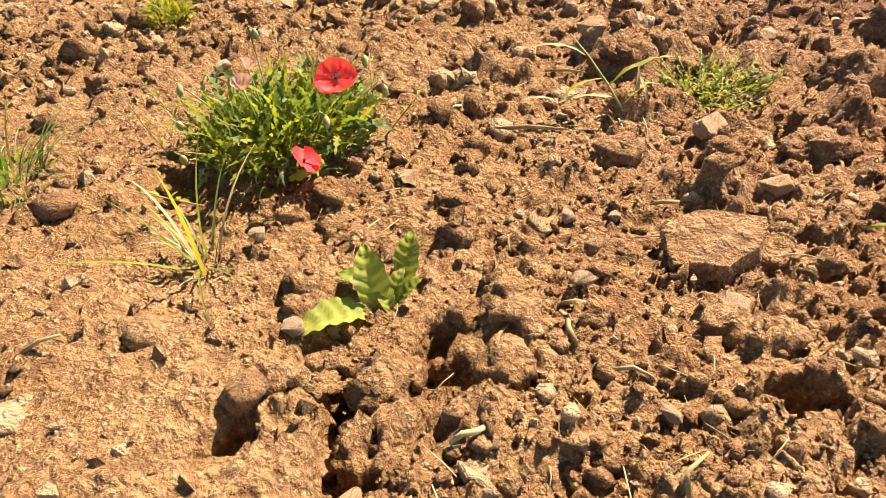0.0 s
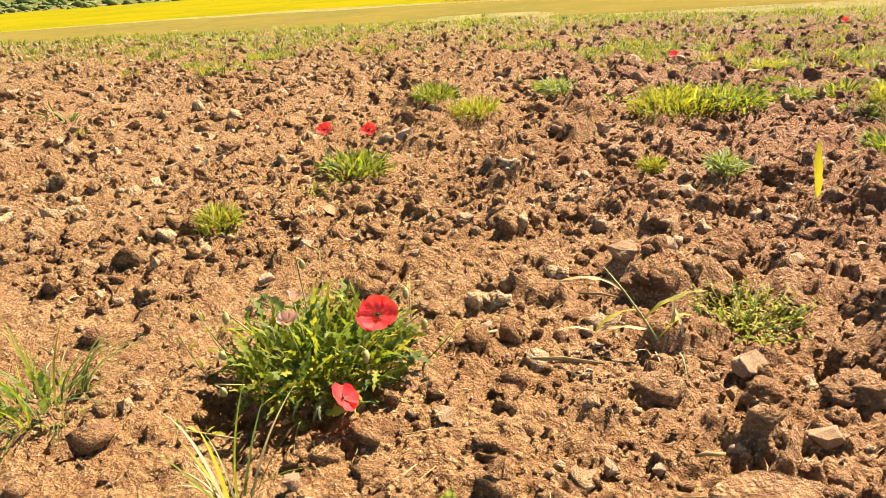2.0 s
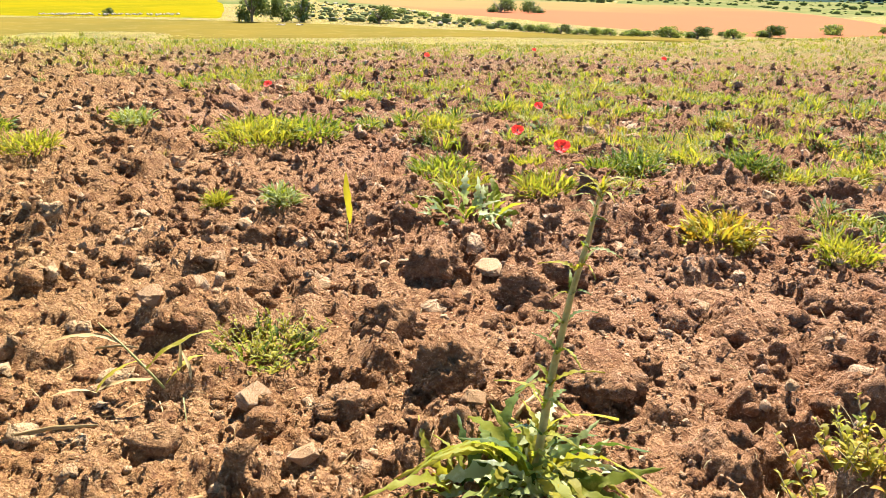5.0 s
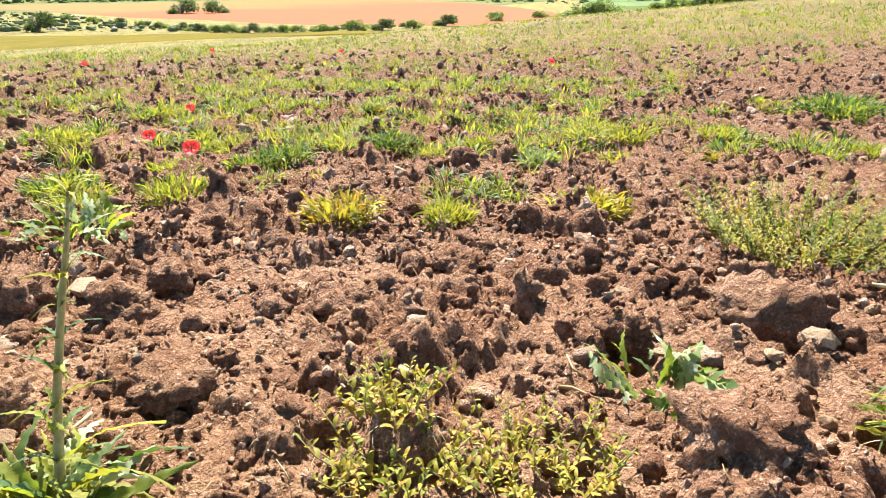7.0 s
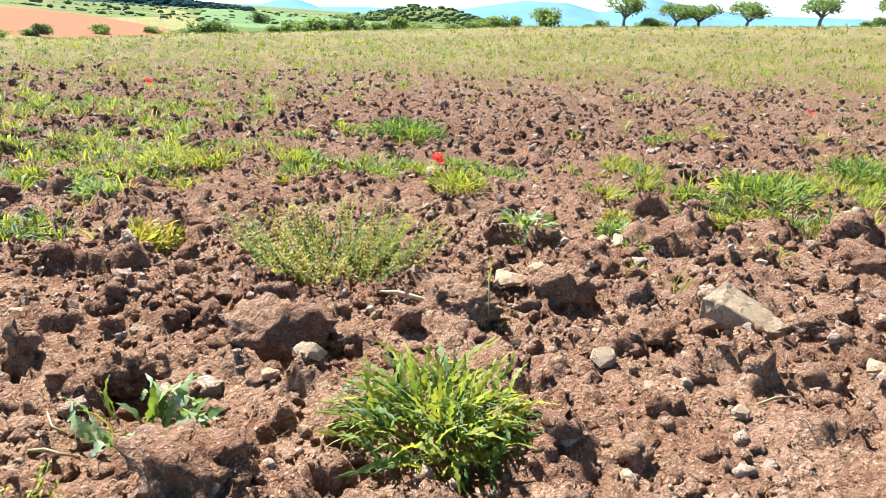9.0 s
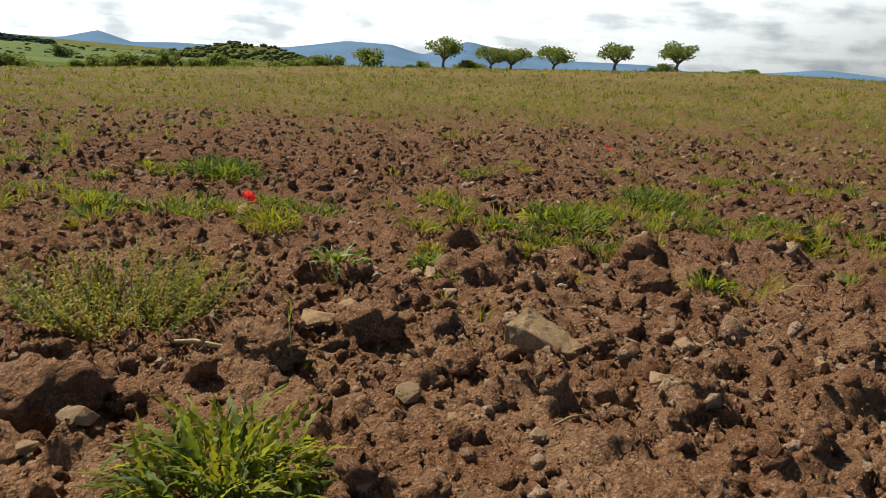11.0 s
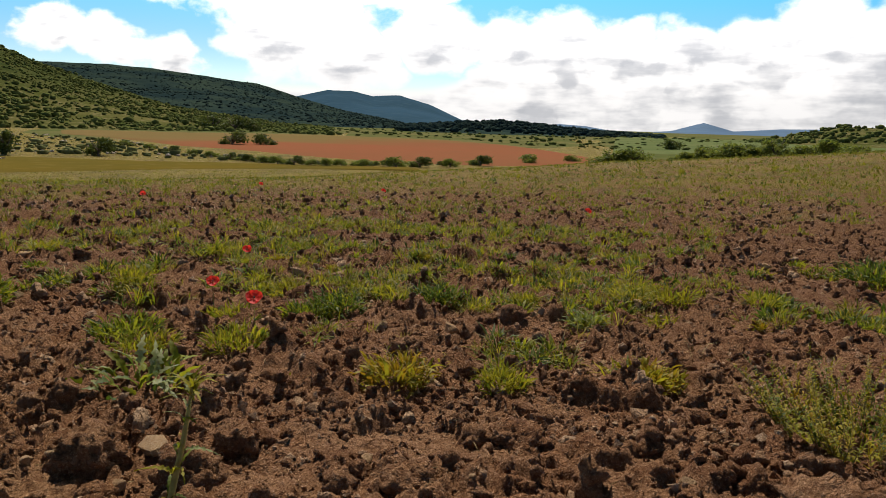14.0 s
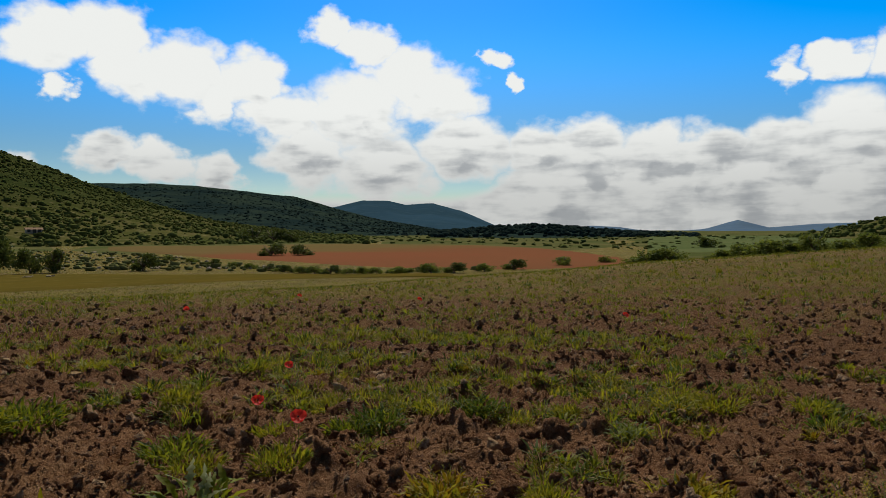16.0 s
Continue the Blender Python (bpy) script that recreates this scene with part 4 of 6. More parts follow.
# ---- plants ----
def leaf_mesh(name, mat, width=0.16, lobes=0, depth=0.5, arch=0.35, droop=0.5, fold=0.25, seg=12, tip=0.9, k=0):
    """A leaf one unit long along x, with a folded midrib and a toothed edge."""
    r = random.Random(k * 31 + lobes)
    verts, faces = [], []
    for i in range(seg + 1):
        s = i / seg
        w = width * math.sin(math.pi * min(1, s ** tip * 0.96 + 0.03)) ** 0.75
        if lobes:
            w *= 1 - depth * (0.5 + 0.5 * math.cos(2 * math.pi * lobes * s)) * (1 if 0.08 < s < 0.95 else 0.4)
        z = arch * math.sin(math.pi * 0.5 * s) - droop * s * s
        bend = 0.05 * math.sin(3 * s + k)
        for side in (-1, 0, 1):
            jag = 1 + 0.2 * r.uniform(-1, 1) if side else 1
            verts.append((s - (0.03 * abs(side) if lobes else 0), bend + side * w * jag, z + abs(side) * w * fold + ((0.02 + (0.03 if 8 < lobes else 0)) * r.uniform(-1, 1) if side else 0)))
    for i in range(seg):
        for c in (0, 1):
            a = i * 3 + c
            faces.append((a, a + 1, a + 4, a + 3))
    return mesh_of(name, verts, faces, mat)


def blade_mesh(mat, k, width=0.013, seg=7):
    """A grass blade one unit long, standing up and bending over along x."""
    r = random.Random(k)
    bend, verts, faces = r.uniform(0.2, 1.1), [], []
    for i in range(seg + 1):
        s = i / seg
        w = width * (1 - s ** 2.2) + 0.001
        x, z = s * math.sin(bend * s), s * math.cos(bend * s)
        verts += [(x, -w, z + w * 0.4), (x, 0, z), (x, w, z + w * 0.4)]
    for i in range(seg):
        for c in (0, 1):
            a = i * 3 + c
            faces.append((a, a + 1, a + 4, a + 3))
    return mesh_of("blade", verts, faces, mat)


LEAVES = {
    "poppy": [leaf_mesh("leaf", GREEN, 0.125, 5, 0.68, 0.30, 0.25 + 0.15 * k, 0.3, 30, 0.85, k) for k in range(2)] + [leaf_mesh("leaf", DEEP, 0.11, 5, 0.68, 0.30, 0.45, 0.3, 30, 0.85, 2)]
             + [leaf_mesh("leaf", DEEP, 0.14, 5, 0.68, 0.25, 0.35, 0.3, 30, 0.85, 9)],
    "lime": [leaf_mesh("leaf", LIME, 0.10, 4, 0.5, 0.30, 0.3 + 0.25 * k, 0.35, 20, 0.8, 20 + k) for k in range(3)] + [leaf_mesh("leaf", GREEN, 0.10, 4, 0.55, 0.25, 0.5, 0.3, 16, 0.8, 24)],
    "toothed": [leaf_mesh("leaf", m, 0.078, 5, 0.68, 0.22, 0.18 + 0.16 * k, 0.3, 24, 0.75, 140 + k) for k, m in enumerate((LIME, GREEN, GREEN, DEEP))],
    "thistle": [leaf_mesh("leaf", m, 0.085, 7, 0.55, 0.35, 0.6 + 0.12 * k, 0.4, 28, 0.7, 40 + k) for k, m in enumerate((SAGE, GREEN, LIME))]
               + [leaf_mesh("leaf", DEEP, 0.09, 7, 0.5, 0.35, 0.6, 0.4, 28, 0.7, 44)],
    "sow": [leaf_mesh("leaf", SAGE, 0.16, 5, 0.7, 0.3, 0.35 + 0.25 * k, 0.35, 16, 0.9, 50 + k) for k in range(3)] + [leaf_mesh("leaf", GREEN, 0.13, 4, 0.4, 0.3, 0.3, 0.3, 16, 0.9, 54)],
    "small": [leaf_mesh("leaf", m, 0.21, 0, 0, 0.2, 0.3, 0.25, 4, 0.9, 60 + k) for k, m in enumerate((LIME, LIME, GREEN))],
    "rust": [leaf_mesh("leaf", m, 0.18, 0, 0, 0.25, 0.3, 0.25, 4, 0.9, 70 + k) for k, m in enumerate((RUST, LIME, RUST))],
    "deep": [leaf_mesh("leaf", m, 0.22, 3, 0.4, 0.25, 0.3, 0.25, 12, 0.9, 80 + k) for k, m in enumerate((DEEP, GREEN, DEEP))],
}
LOW = {kind: [leaf_mesh("leaf", m, w, 3, 0.35, 0.28, d, 0.3, 6, 0.85, 400 + 10 * k + i) for i, (m, d) in enumerate(((a, 0.2), (b, 0.4), (a, 0.5)))]
       for k, (kind, a, b, w) in enumerate((("poppy", GREEN, DEEP, 0.095), ("lime", LIME, GREEN, 0.080), ("sow", SAGE, GREEN, 0.12), ("rust", RUST, LIME, 0.13), ("deep", DEEP, GREEN, 0.11), ("small", LIME, LIME, 0.10)))}
BLADES = {"green": [blade_mesh(m, 200 + k) for k, m in enumerate((GREEN, LIME, GREEN, DEEP))],
          "yellow": [blade_mesh(m, 210 + k, 0.022) for k, m in enumerate((LIME, LIME, DRY))],
          "dry": [blade_mesh(m, 220 + k, 0.011) for k, m in enumerate((DRY, DRY, SAGE))],
          "dark": [blade_mesh(m, 230 + k, 0.012) for k, m in enumerate((DEEP, DEEP, GREEN))]}
grow = random.Random(5)


def crinkled_leaf(k):
    """An egg-shaped leaf one unit long, puckered between its veins."""
    verts, faces, nu, nv = [], [], 26, 9
    for i in range(nu):
        s = i / (nu - 1)
        half = 0.25 * math.sin(math.pi * min(1.0, 0.04 + 0.95 * s ** 0.85)) ** 0.7 + 0.012
        for j in range(nv):
            v = j / (nv - 1) * 2 - 1
            pucker = 0.034 * math.sin(34 * (s - 0.22 * abs(v)) + k) * (1 - 0.4 * abs(v)) * min(1.0, abs(v) * 3)
            rim = 1 + 0.05 * math.sin(19 * s + 5 * v + k)
            verts.append((s - 0.05 * abs(v), v * half * rim, 0.22 * math.sin(1.6 * s) - (0.12 + 0.1 * k) * s * s + abs(v) * half * 0.45 + pucker))
    for i in range(nu - 1):
        for j in range(nv - 1):
            a = i * nv + j
            faces.append((a, a + 1, a + nv + 1, a + nv))
    return mesh_of("leaf", verts, faces, DOCK)


DOCK = leaf_material("pale dock leaf", (0.14, 0.165, 0.018), (0.22, 0.225, 0.03), (0.32, 0.32, 0.14), 0.3, 60.0)
CRINKLED = [crinkled_leaf(k) for k in range(3)]


def put_leaf(plant, me, m, sink, name="leaf"):
    if sink is None:
        part(name, me, plant, m)
    else:
        sink.append((me, m))


def gather(plant, sink, name="foliage"):
    """Joins small leaves, too small to pick apart, into one part of their plant."""
    mats, verts, faces, index = [], [], [], []
    for me, m in sink:
        if me.materials[0] not in mats:
            mats.append(me.materials[0])
        n = len(verts)
        verts += [m @ v.co for v in me.vertices]
        faces += [tuple(i + n for i in p.vertices) for p in me.polygons]
        index += [mats.index(me.materials[0])] * len(me.polygons)
    me = mesh_of(name, verts, faces, mats)
    me.polygons.foreach_set("material_index", index)
    ob = part(name, me, plant)
    return tagged(ob, kind="stuff") if name == "foliage" else ob


def add_leaves(plant, kind, count, radius, length, low=15, high=80, spread_in=0.35, lift=0.0, sink=None):
    """Leaves standing out of a plant's middle; the inner ones steeper."""
    for _ in range(count):
        turn, u = grow.uniform(0, 360), grow.random()
        out = radius * spread_in * math.sqrt(u)
        tilt = high - (high - low) * (0.55 * u + 0.45 * grow.random()) + grow.uniform(-24, 24)
        size = length * grow.uniform(0.45, 1.15)
        m = pose(out * math.cos(radians(turn)), out * math.sin(radians(turn)), lift * grow.random() - 0.004, 0, 0, turn + grow.uniform(-85, 85)) \
            @ pose(0, 0, 0, grow.uniform(-70, 70), -tilt, 0) @ Matrix.Diagonal((size, size, size, 1))
        put_leaf(plant, grow.choice((LEAVES if sink is None else LOW)[kind]), m, sink)


def add_blades(plant, kind, count, radius, length, lean=45, sink=None):
    for _ in range(count):
        turn, out = grow.uniform(0, 360), radius * math.sqrt(grow.random())
        size = length * grow.uniform(0.5, 1.15)
        m = pose(out * math.cos(radians(turn)), out * math.sin(radians(turn)), -0.004, 0, 0, turn + grow.uniform(-40, 40)) \
            @ pose(0, 0, 0, 0, grow.uniform(0, lean), 0) @ Matrix.Diagonal((size, size, size, 1))
        put_leaf(plant, grow.choice(BLADES[kind]), m, sink, "blade")


def add_sprigs(plant, kind, count, radius, tall, leaf, per=9, sink=None):
    """Thin upright stalks set with small leaves."""
    for _ in range(count):
        turn, out = grow.uniform(0, 6.283), radius * math.sqrt(grow.random())
        base = Vector((out * math.cos(turn), out * math.sin(turn), -0.005))
        h = tall * grow.uniform(0.55, 1.1)
        tipp = base + Vector((grow.gauss(0, 0.28) * h + base.x * 0.5, grow.gauss(0, 0.28) * h + base.y * 0.5, h))
        mid = (base + tipp) / 2 + Vector((grow.gauss(0, 0.05), grow.gauss(0, 0.05), 0.03)) * h
        put_leaf(plant, mesh_of("stalk", *tube((base, mid, tipp), (0.0018, 0.0014, 0.0008), 4), TWIG), Matrix(), sink, "stalk")
        for i in range(per):
            s = (i + 0.6) / per
            p = base.lerp(mid, s * 2) if s < 0.5 else mid.lerp(tipp, s * 2 - 1)
            size = leaf * grow.uniform(0.7, 1.25) * (1.15 - 0.5 * s)
            m = pose(p.x, p.y, p.z, 0, 0, i * 137 + grow.uniform(-30, 30)) @ pose(0, 0, 0, 0, -grow.uniform(10, 60), 0) @ Matrix.Diagonal((size, size, size, 1))
            put_leaf(plant, grow.choice(LEAVES[kind]), m, sink)


def petal_mesh(mat, k, cup=0.5, crumple=0.06):
    """A broad petal one unit long with a wavy rim."""
    r = random.Random(300 + k)
    verts, faces, nu, nv = [], [], 9, 9
    for i in range(nu):
        s = i / (nu - 1)
        for j in range(nv):
            a = (j / (nv - 1) - 0.5) * (2.3 * (0.45 + 0.55 * s))
            rad = s * (1 - 0.10 * abs(j / (nv - 1) - 0.5) * 2)
            z = cup * s * s + crumple * s * math.sin(j * 1.9 + k) + crumple * 0.6 * s * r.uniform(-1, 1)
            verts.append((rad * math.cos(a), rad * math.sin(a), z))
    for i in range(nu - 1):
        for j in range(nv - 1):
            a = i * nv + j
            faces.append((a, a + 1, a + nv + 1, a + nv))
    return mesh_of("petal", verts, faces, mat)


PETALS = [petal_mesh(RED, k, 0.35 + 0.1 * k, 0.07) for k in range(3)]
FADED = [petal_mesh(PINK, 7 + k, 1.5, 0.12) for k in range(2)]


def heart_mesh():
    pieces = [tube([(0, 0, 0), (0, 0, 0.10), (0, 0, 0.22), (0, 0, 0.25)], (0.03, 0.055, 0.06, 0.03), 8)]
    for i in range(22):
        a = i * 2.4
        q = 0.08 + 0.05 * ((i * 7) % 5) / 5
        pieces.append(tube([(0.04 * math.cos(a), 0.06 * math.sin(a), 0.03), (q * math.cos(a), q * math.sin(a), 0.17), (q * 1.1 * math.cos(a), q * 1.1 * math.sin(a), 0.22)], (0.005, 0.005, 0.014), 4))
    return mesh_of("flower", *joined(pieces), BLACK)


HEART = heart_mesh()


def add_flower(plant, at, size=0.04, face=(0.0, -0.35, 1.0), petals=PETALS, spin=0, open_by=1.0):
    """A poppy on its own hairy stem; at is the flower's place from the plant's foot."""
    at = Vector(at)
    foot = Vector((at.x * 0.35, at.y * 0.35, 0))
    mid = foot.lerp(at, 0.55) + Vector((at.x * 0.1, at.y * 0.1, 0.02))
    part("stem", mesh_of("stem", *tube((foot, foot.lerp(mid, 0.5), mid, mid.lerp(at, 0.6), at), (0.0018, 0.0017, 0.0016, 0.0015, 0.0018), 5), STEM), plant)
    flower = part("flower", HEART, plant, Matrix.Translation(at) @ Vector(face).to_track_quat("Z", "X").to_matrix().to_4x4() @ Matrix.Diagonal((size, size, size, 1)))
    for k in range(4):
        part("petal", petals[k % len(petals)], flower, pose(0, 0, 0.02 * (k % 2), 0, 0, spin + 90 * k) @ pose(0, 0, 0, 0, 12 * (k % 2) * open_by, 0))
    return flower


def add_bud(plant, at, tilt=0):
    at = Vector(at)
    part("stem", mesh_of("stem", *tube((Vector((at.x * 0.4, at.y * 0.4, 0)), at * 0.7, at + Vector((0, 0, 0.012)), at + Vector((0.01, 0, 0.004))), (0.0016, 0.0015, 0.0013, 0.0013), 5), STEM), plant)
    part("bud", mesh_of("bud", *tube([(0, 0, 0), (0, 0, -0.006), (0, 0, -0.016), (0, 0, -0.024)], (0.002, 0.006, 0.0065, 0.002), 8), STEM), plant, Matrix.Translation(at + Vector((0.01, 0, 0.004))) @ pose(0, 0, 0, tilt, 0, 0))


# the large poppy plant beside the smooth strip
poppy = thing("poppy_plant", -0.37, 1.35, "bushy green poppy plant with open red flowers", "poppy")
add_leaves(poppy, "poppy", 420, 0.155, 0.080, 0, 88, 1.0, 0.09)
add_leaves(poppy, "toothed", 120, 0.15, 0.11, 30, 88, 0.9, 0.06)
add_leaves(poppy, "sow", 26, 0.17, 0.07, 0, 50, 1.0, 0.04)
add_blades(poppy, "dry", 8, 0.16, 0.13, 60)
foot = poppy.matrix_basis.translation
add_flower(poppy, Vector((-0.235, 1.28, 0.140)) - foot, 0.036, (-0.05, -0.75, 0.85), spin=20)
add_flower(poppy, Vector((-0.290, 1.16, 0.048)) - foot, 0.027, (0.75, -0.1, 0.7), spin=60)
add_flower(poppy, Vector((-0.388, 1.24, 0.150)) - foot, 0.015, (0.2, -0.4, 0.9), FADED, 10)
add_flower(poppy, Vector((-0.40, 1.33, 0.150)) - foot, 0.012, (0.3, 0.2, 0.9), FADED, 40)
for q in ((-0.16, -0.10, 0.11), (-0.18, 0.0, 0.14), (0.10, -0.09, 0.10), (0.16, 0.06, 0.15), (-0.05, 0.1, 0.2), (0.2, -0.02, 0.12), (-0.14, -0.17, 0.08)):
    add_bud(poppy, q, grow.uniform(-30, 30))
add_sprigs(poppy, "small", 8, 0.22, 0.16, 0.02, 8)

# plants by place: x, y, builder
tuft = thing("grass_tuft", -0.42, 0.97, "dry yellow-green grass tuft with long arching blades", "grass")
add_blades(tuft, "green", 13, 0.03, 0.20, 65)
add_blades(tuft, "dry", 11, 0.035, 0.18, 90)
dock = thing("dock_seedling", -0.14, 0.85, "young dock with crinkled pale green leaves", "weed")
for k, (x, y, turn, tilt, size) in enumerate(((-0.01, 0.0, 105, 50, 0.088), (0.03, 0.055, 75, 50, 0.072), (-0.02, -0.02, 200, 4, 0.105), (0.01, 0.0, 60, 35, 0.055), (-0.01, 0.03, 150, 8, 0.07), (0.01, -0.01, 110, 30, 0.045), (0.02, 0.0, 30, 28, 0.05))):
    part("leaf", CRINKLED[k % 3], dock, pose(x, y, 0.002, 0, 0, turn) @ pose(0, 0, 0, 0, -tilt, 0) @ Matrix.Diagonal((size,) * 3 + (1,)))
rank = thing("grass_tuft", -0.86, 1.22, "dark half-dry grass tuft at the field edge", "grass")
add_blades(rank, "dark", 70, 0.08, 0.17, 60)
add_leaves(rank, "deep", 50, 0.08, 0.032, 10, 80, 1.0, 0.07)
add_blades(rank, "dry", 6, 0.09, 0.16, 80)
cress = thing("low_weed", 0.53, 1.61, "low mat of small bright green leaves", "weed")
add_sprigs(cress, "small", 90, 0.105, 0.055, 0.019, 7)
add_leaves(cress, "poppy", 70, 0.11, 0.045, 10, 70, 1.0, 0.03)
fallen = thing("fallen_grass", 0.30, 1.45, "half-dry grass stalk with yellowing blades leaning over", "grass")
stalk = [(0, 0, 0), (-0.03, 0.01, 0.05), (-0.065, 0.03, 0.10), (-0.10, 0.06, 0.14)]
part("stalk", mesh_of("stalk", *tube(stalk, (0.003, 0.0026, 0.002, 0.0012), 5), STEM), fallen)
for k, (at, turn, tilt, size, me) in enumerate((((-0.065, 0.03, 0.10), 170, 25, 0.13, DRY), ((-0.03, 0.01, 0.05), 20, 28, 0.15, LIME), ((0.0, 0.0, 0.01), 40, 20, 0.12, LIME), ((-0.01, 0.0, 0.02), 160, 10, 0.12, DRY),
                                                ((-0.12, 0.02, 0.01), 30, 35, 0.10, LIME), ((-0.12, 0.02, 0.01), 190, 30, 0.08, DRY), ((0.03, 0.02, 0.0), 75, 70, 0.08, DRY), ((0.05, 0.01, 0.0), 95, 60, 0.07, DRY))):
    part("blade", leaf_mesh("blade", me, 0.05, 0, 0, 0.1, 0.45, 0.3, 10, 0.9, 110 + k), fallen, pose(*at, 0, 0, turn) @ pose(0, 0, 0, 0, -tilt, 0) @ Matrix.Diagonal((size, size, size, 1)))
add_blades(fallen, "dry", 6, 0.08, 0.10, 95)
reed = thing("lone_leaf_blade", 0.95, 2.26, "single upright yellow blade of a grass leaf", "grass")
part("blade", mesh_of("blade", *joined([tube([(0, 0, 0), (0.005, 0, 0.10)], (0.002, 0.0015), 4)]), STEM), reed)
part("blade", leaf_mesh("blade", GOLD, 0.075, 0, 0, 0.05, 0.12, 0.3, 10, 0.9, 99), reed, pose(0.005, 0, 0.09, 0, -80, 60) @ Matrix.Diagonal((0.17, 0.17, 0.17, 1)))


def thistle(x, y):
    plant = thing("milk_thistle", x, y, "tall thistle-like weed with a leafy upright stem", "weed")
    way_up = [(0, 0, -0.01), (0.02, 0.012, 0.09), (0.045, 0.03, 0.20), (0.085, 0.05, 0.33), (0.115, 0.055, 0.43), (0.135, 0.06, 0.51)]
    part("stem", mesh_of("stem", *tube(way_up, (0.0085, 0.008, 0.007, 0.0058, 0.0045, 0.0025), 8), STALK), plant)
    # leaves in loose bunches at the knots, drooping, smaller towards the tip
    for knot in range(11):
        q = 0.6 + knot * 0.40
        p = Vector(way_up[int(q)]).lerp(Vector(way_up[int(q) + 1]), q % 1)
        for k in range(3 if knot % 3 else 4):
            size = (0.105 - 0.0065 * knot) * grow.uniform(0.6, 1.15)
            part("leaf", LEAVES["thistle"][grow.randrange(4)], plant, pose(p.x, p.y, p.z + grow.uniform(-0.008, 0.008), 0, 0, knot * 71 + k * 115 + grow.uniform(-25, 25))
                 @ pose(0, 0, 0, grow.uniform(-25, 25), -grow.uniform(5, 55), 0) @ Matrix.Diagonal((size,) * 3 + (1,)))
    tip = Vector(way_up[5])
    for k in range(16):
        part("leaf", LEAVES["lime" if k % 2 else "toothed"][k % 3], plant, pose(tip.x, tip.y, tip.z - 0.006 * (k % 5), 0, 0, k * 140) @ pose(0, 0, 0, 0, -50 + 12 * (k % 4), 0) @ Matrix.Diagonal((0.05,) * 3 + (1,)))
    add_leaves(plant, "thistle", 60, 0.09, 0.17, -8, 50, 0.7, 0.05)
    add_leaves(plant, "sow", 22, 0.08, 0.12, -5, 60, 0.8, 0.04)
    return plant


thistle(0.84, 0.93)
mat_bed = thing("low_weed", 0.72, 0.98, "flat rosette of jagged green leaves", "weed")
add_leaves(mat_bed, "thistle", 16, 0.06, 0.15, 0, 45, 0.5)

grass_plant = thing("weed_clump", 1.97, -0.20, "dense clump of long toothed green leaves", "weed")
add_leaves(grass_plant, "toothed", 320, 0.155, 0.12, -4, 78, 1.0, 0.09)
add_leaves(grass_plant, "poppy", 60, 0.16, 0.10, -5, 45, 1.0, 0.03)
add_blades(grass_plant, "dry", 14, 0.16, 0.12, 80)
spike = thing("grass_spike", 2.62, -0.22, "thin upright weed with a yellow-green tip", "weed")
add_blades(spike, "green", 14, 0.03, 0.14, 50)
part("stalk", mesh_of("stalk", *tube([(0, 0, 0), (0.01, 0.0, 0.1), (0.0, 0.01, 0.2)], (0.003, 0.0025, 0.002), 5), STEM), spike)
part("leaf", LEAVES["lime"][0], spike, pose(0, 0.01, 0.17, 0, -80, 90) @ Matrix.Diagonal((0.09,) * 3 + (1,)))

for x, y, size in ((1.83, 0.37, 0.112), (3.68, -0.24, 0.10), (1.51, 2.45, 0.16)):
    sow = thing("sow_thistle", x, y, "pale grey-green sow thistle rosette with jagged leaves", "weed", "sow thistles")
    sow.location.z += 0.02
    add_leaves(sow, "sow", 34, size * 1.2, size * 0.9, 5, 70, 0.8, 0.02)
    add_leaves(sow, "deep", 16, size * 1.2, size * 0.6, 5, 60, 0.9, 0.02)
for x, y, wide, tall in ((1.24, 0.60, 0.10, 0.13), (1.36, 0.45, 0.09, 0.12), (1.46, 0.38, 0.09, 0.11), (1.32, 0.66, 0.08, 0.10)):
    weed = thing("sprig_weed", x, y, "straggly weed with small yellow-green leaves on thin stalks", "weed", "sprig weeds")
    add_sprigs(weed, "rust", 22, wide, tall * 0.6, 0.024, 9)
    add_sprigs(weed, "small", 10, wide, tall * 0.8, 0.022, 8)
    add_blades(weed, "dry", 10, wide * 0.9, 0.09, 70)
shrub = thing("bushy_weed", 3.10, 0.42, "wide bushy weed with many small yellow-green leaves", "weed")
bunch = []
for k in range(190):
    sprig = []
    add_sprigs(shrub, "rust" if k % 5 < 2 else "small" if k % 5 < 4 else "deep", 1, 0.285, 0.20, 0.023, 24, sprig)
    gather(shrub, sprig, "sprig")
add_leaves(shrub, "poppy", 60, 0.28, 0.06, 20, 85, 1.0, 0.10, bunch)
add_blades(shrub, "dry", 14, 0.28, 0.18, 60, bunch)
add_blades(shrub, "green", 50, 0.28, 0.17, 50, bunch)
gather(shrub, bunch)

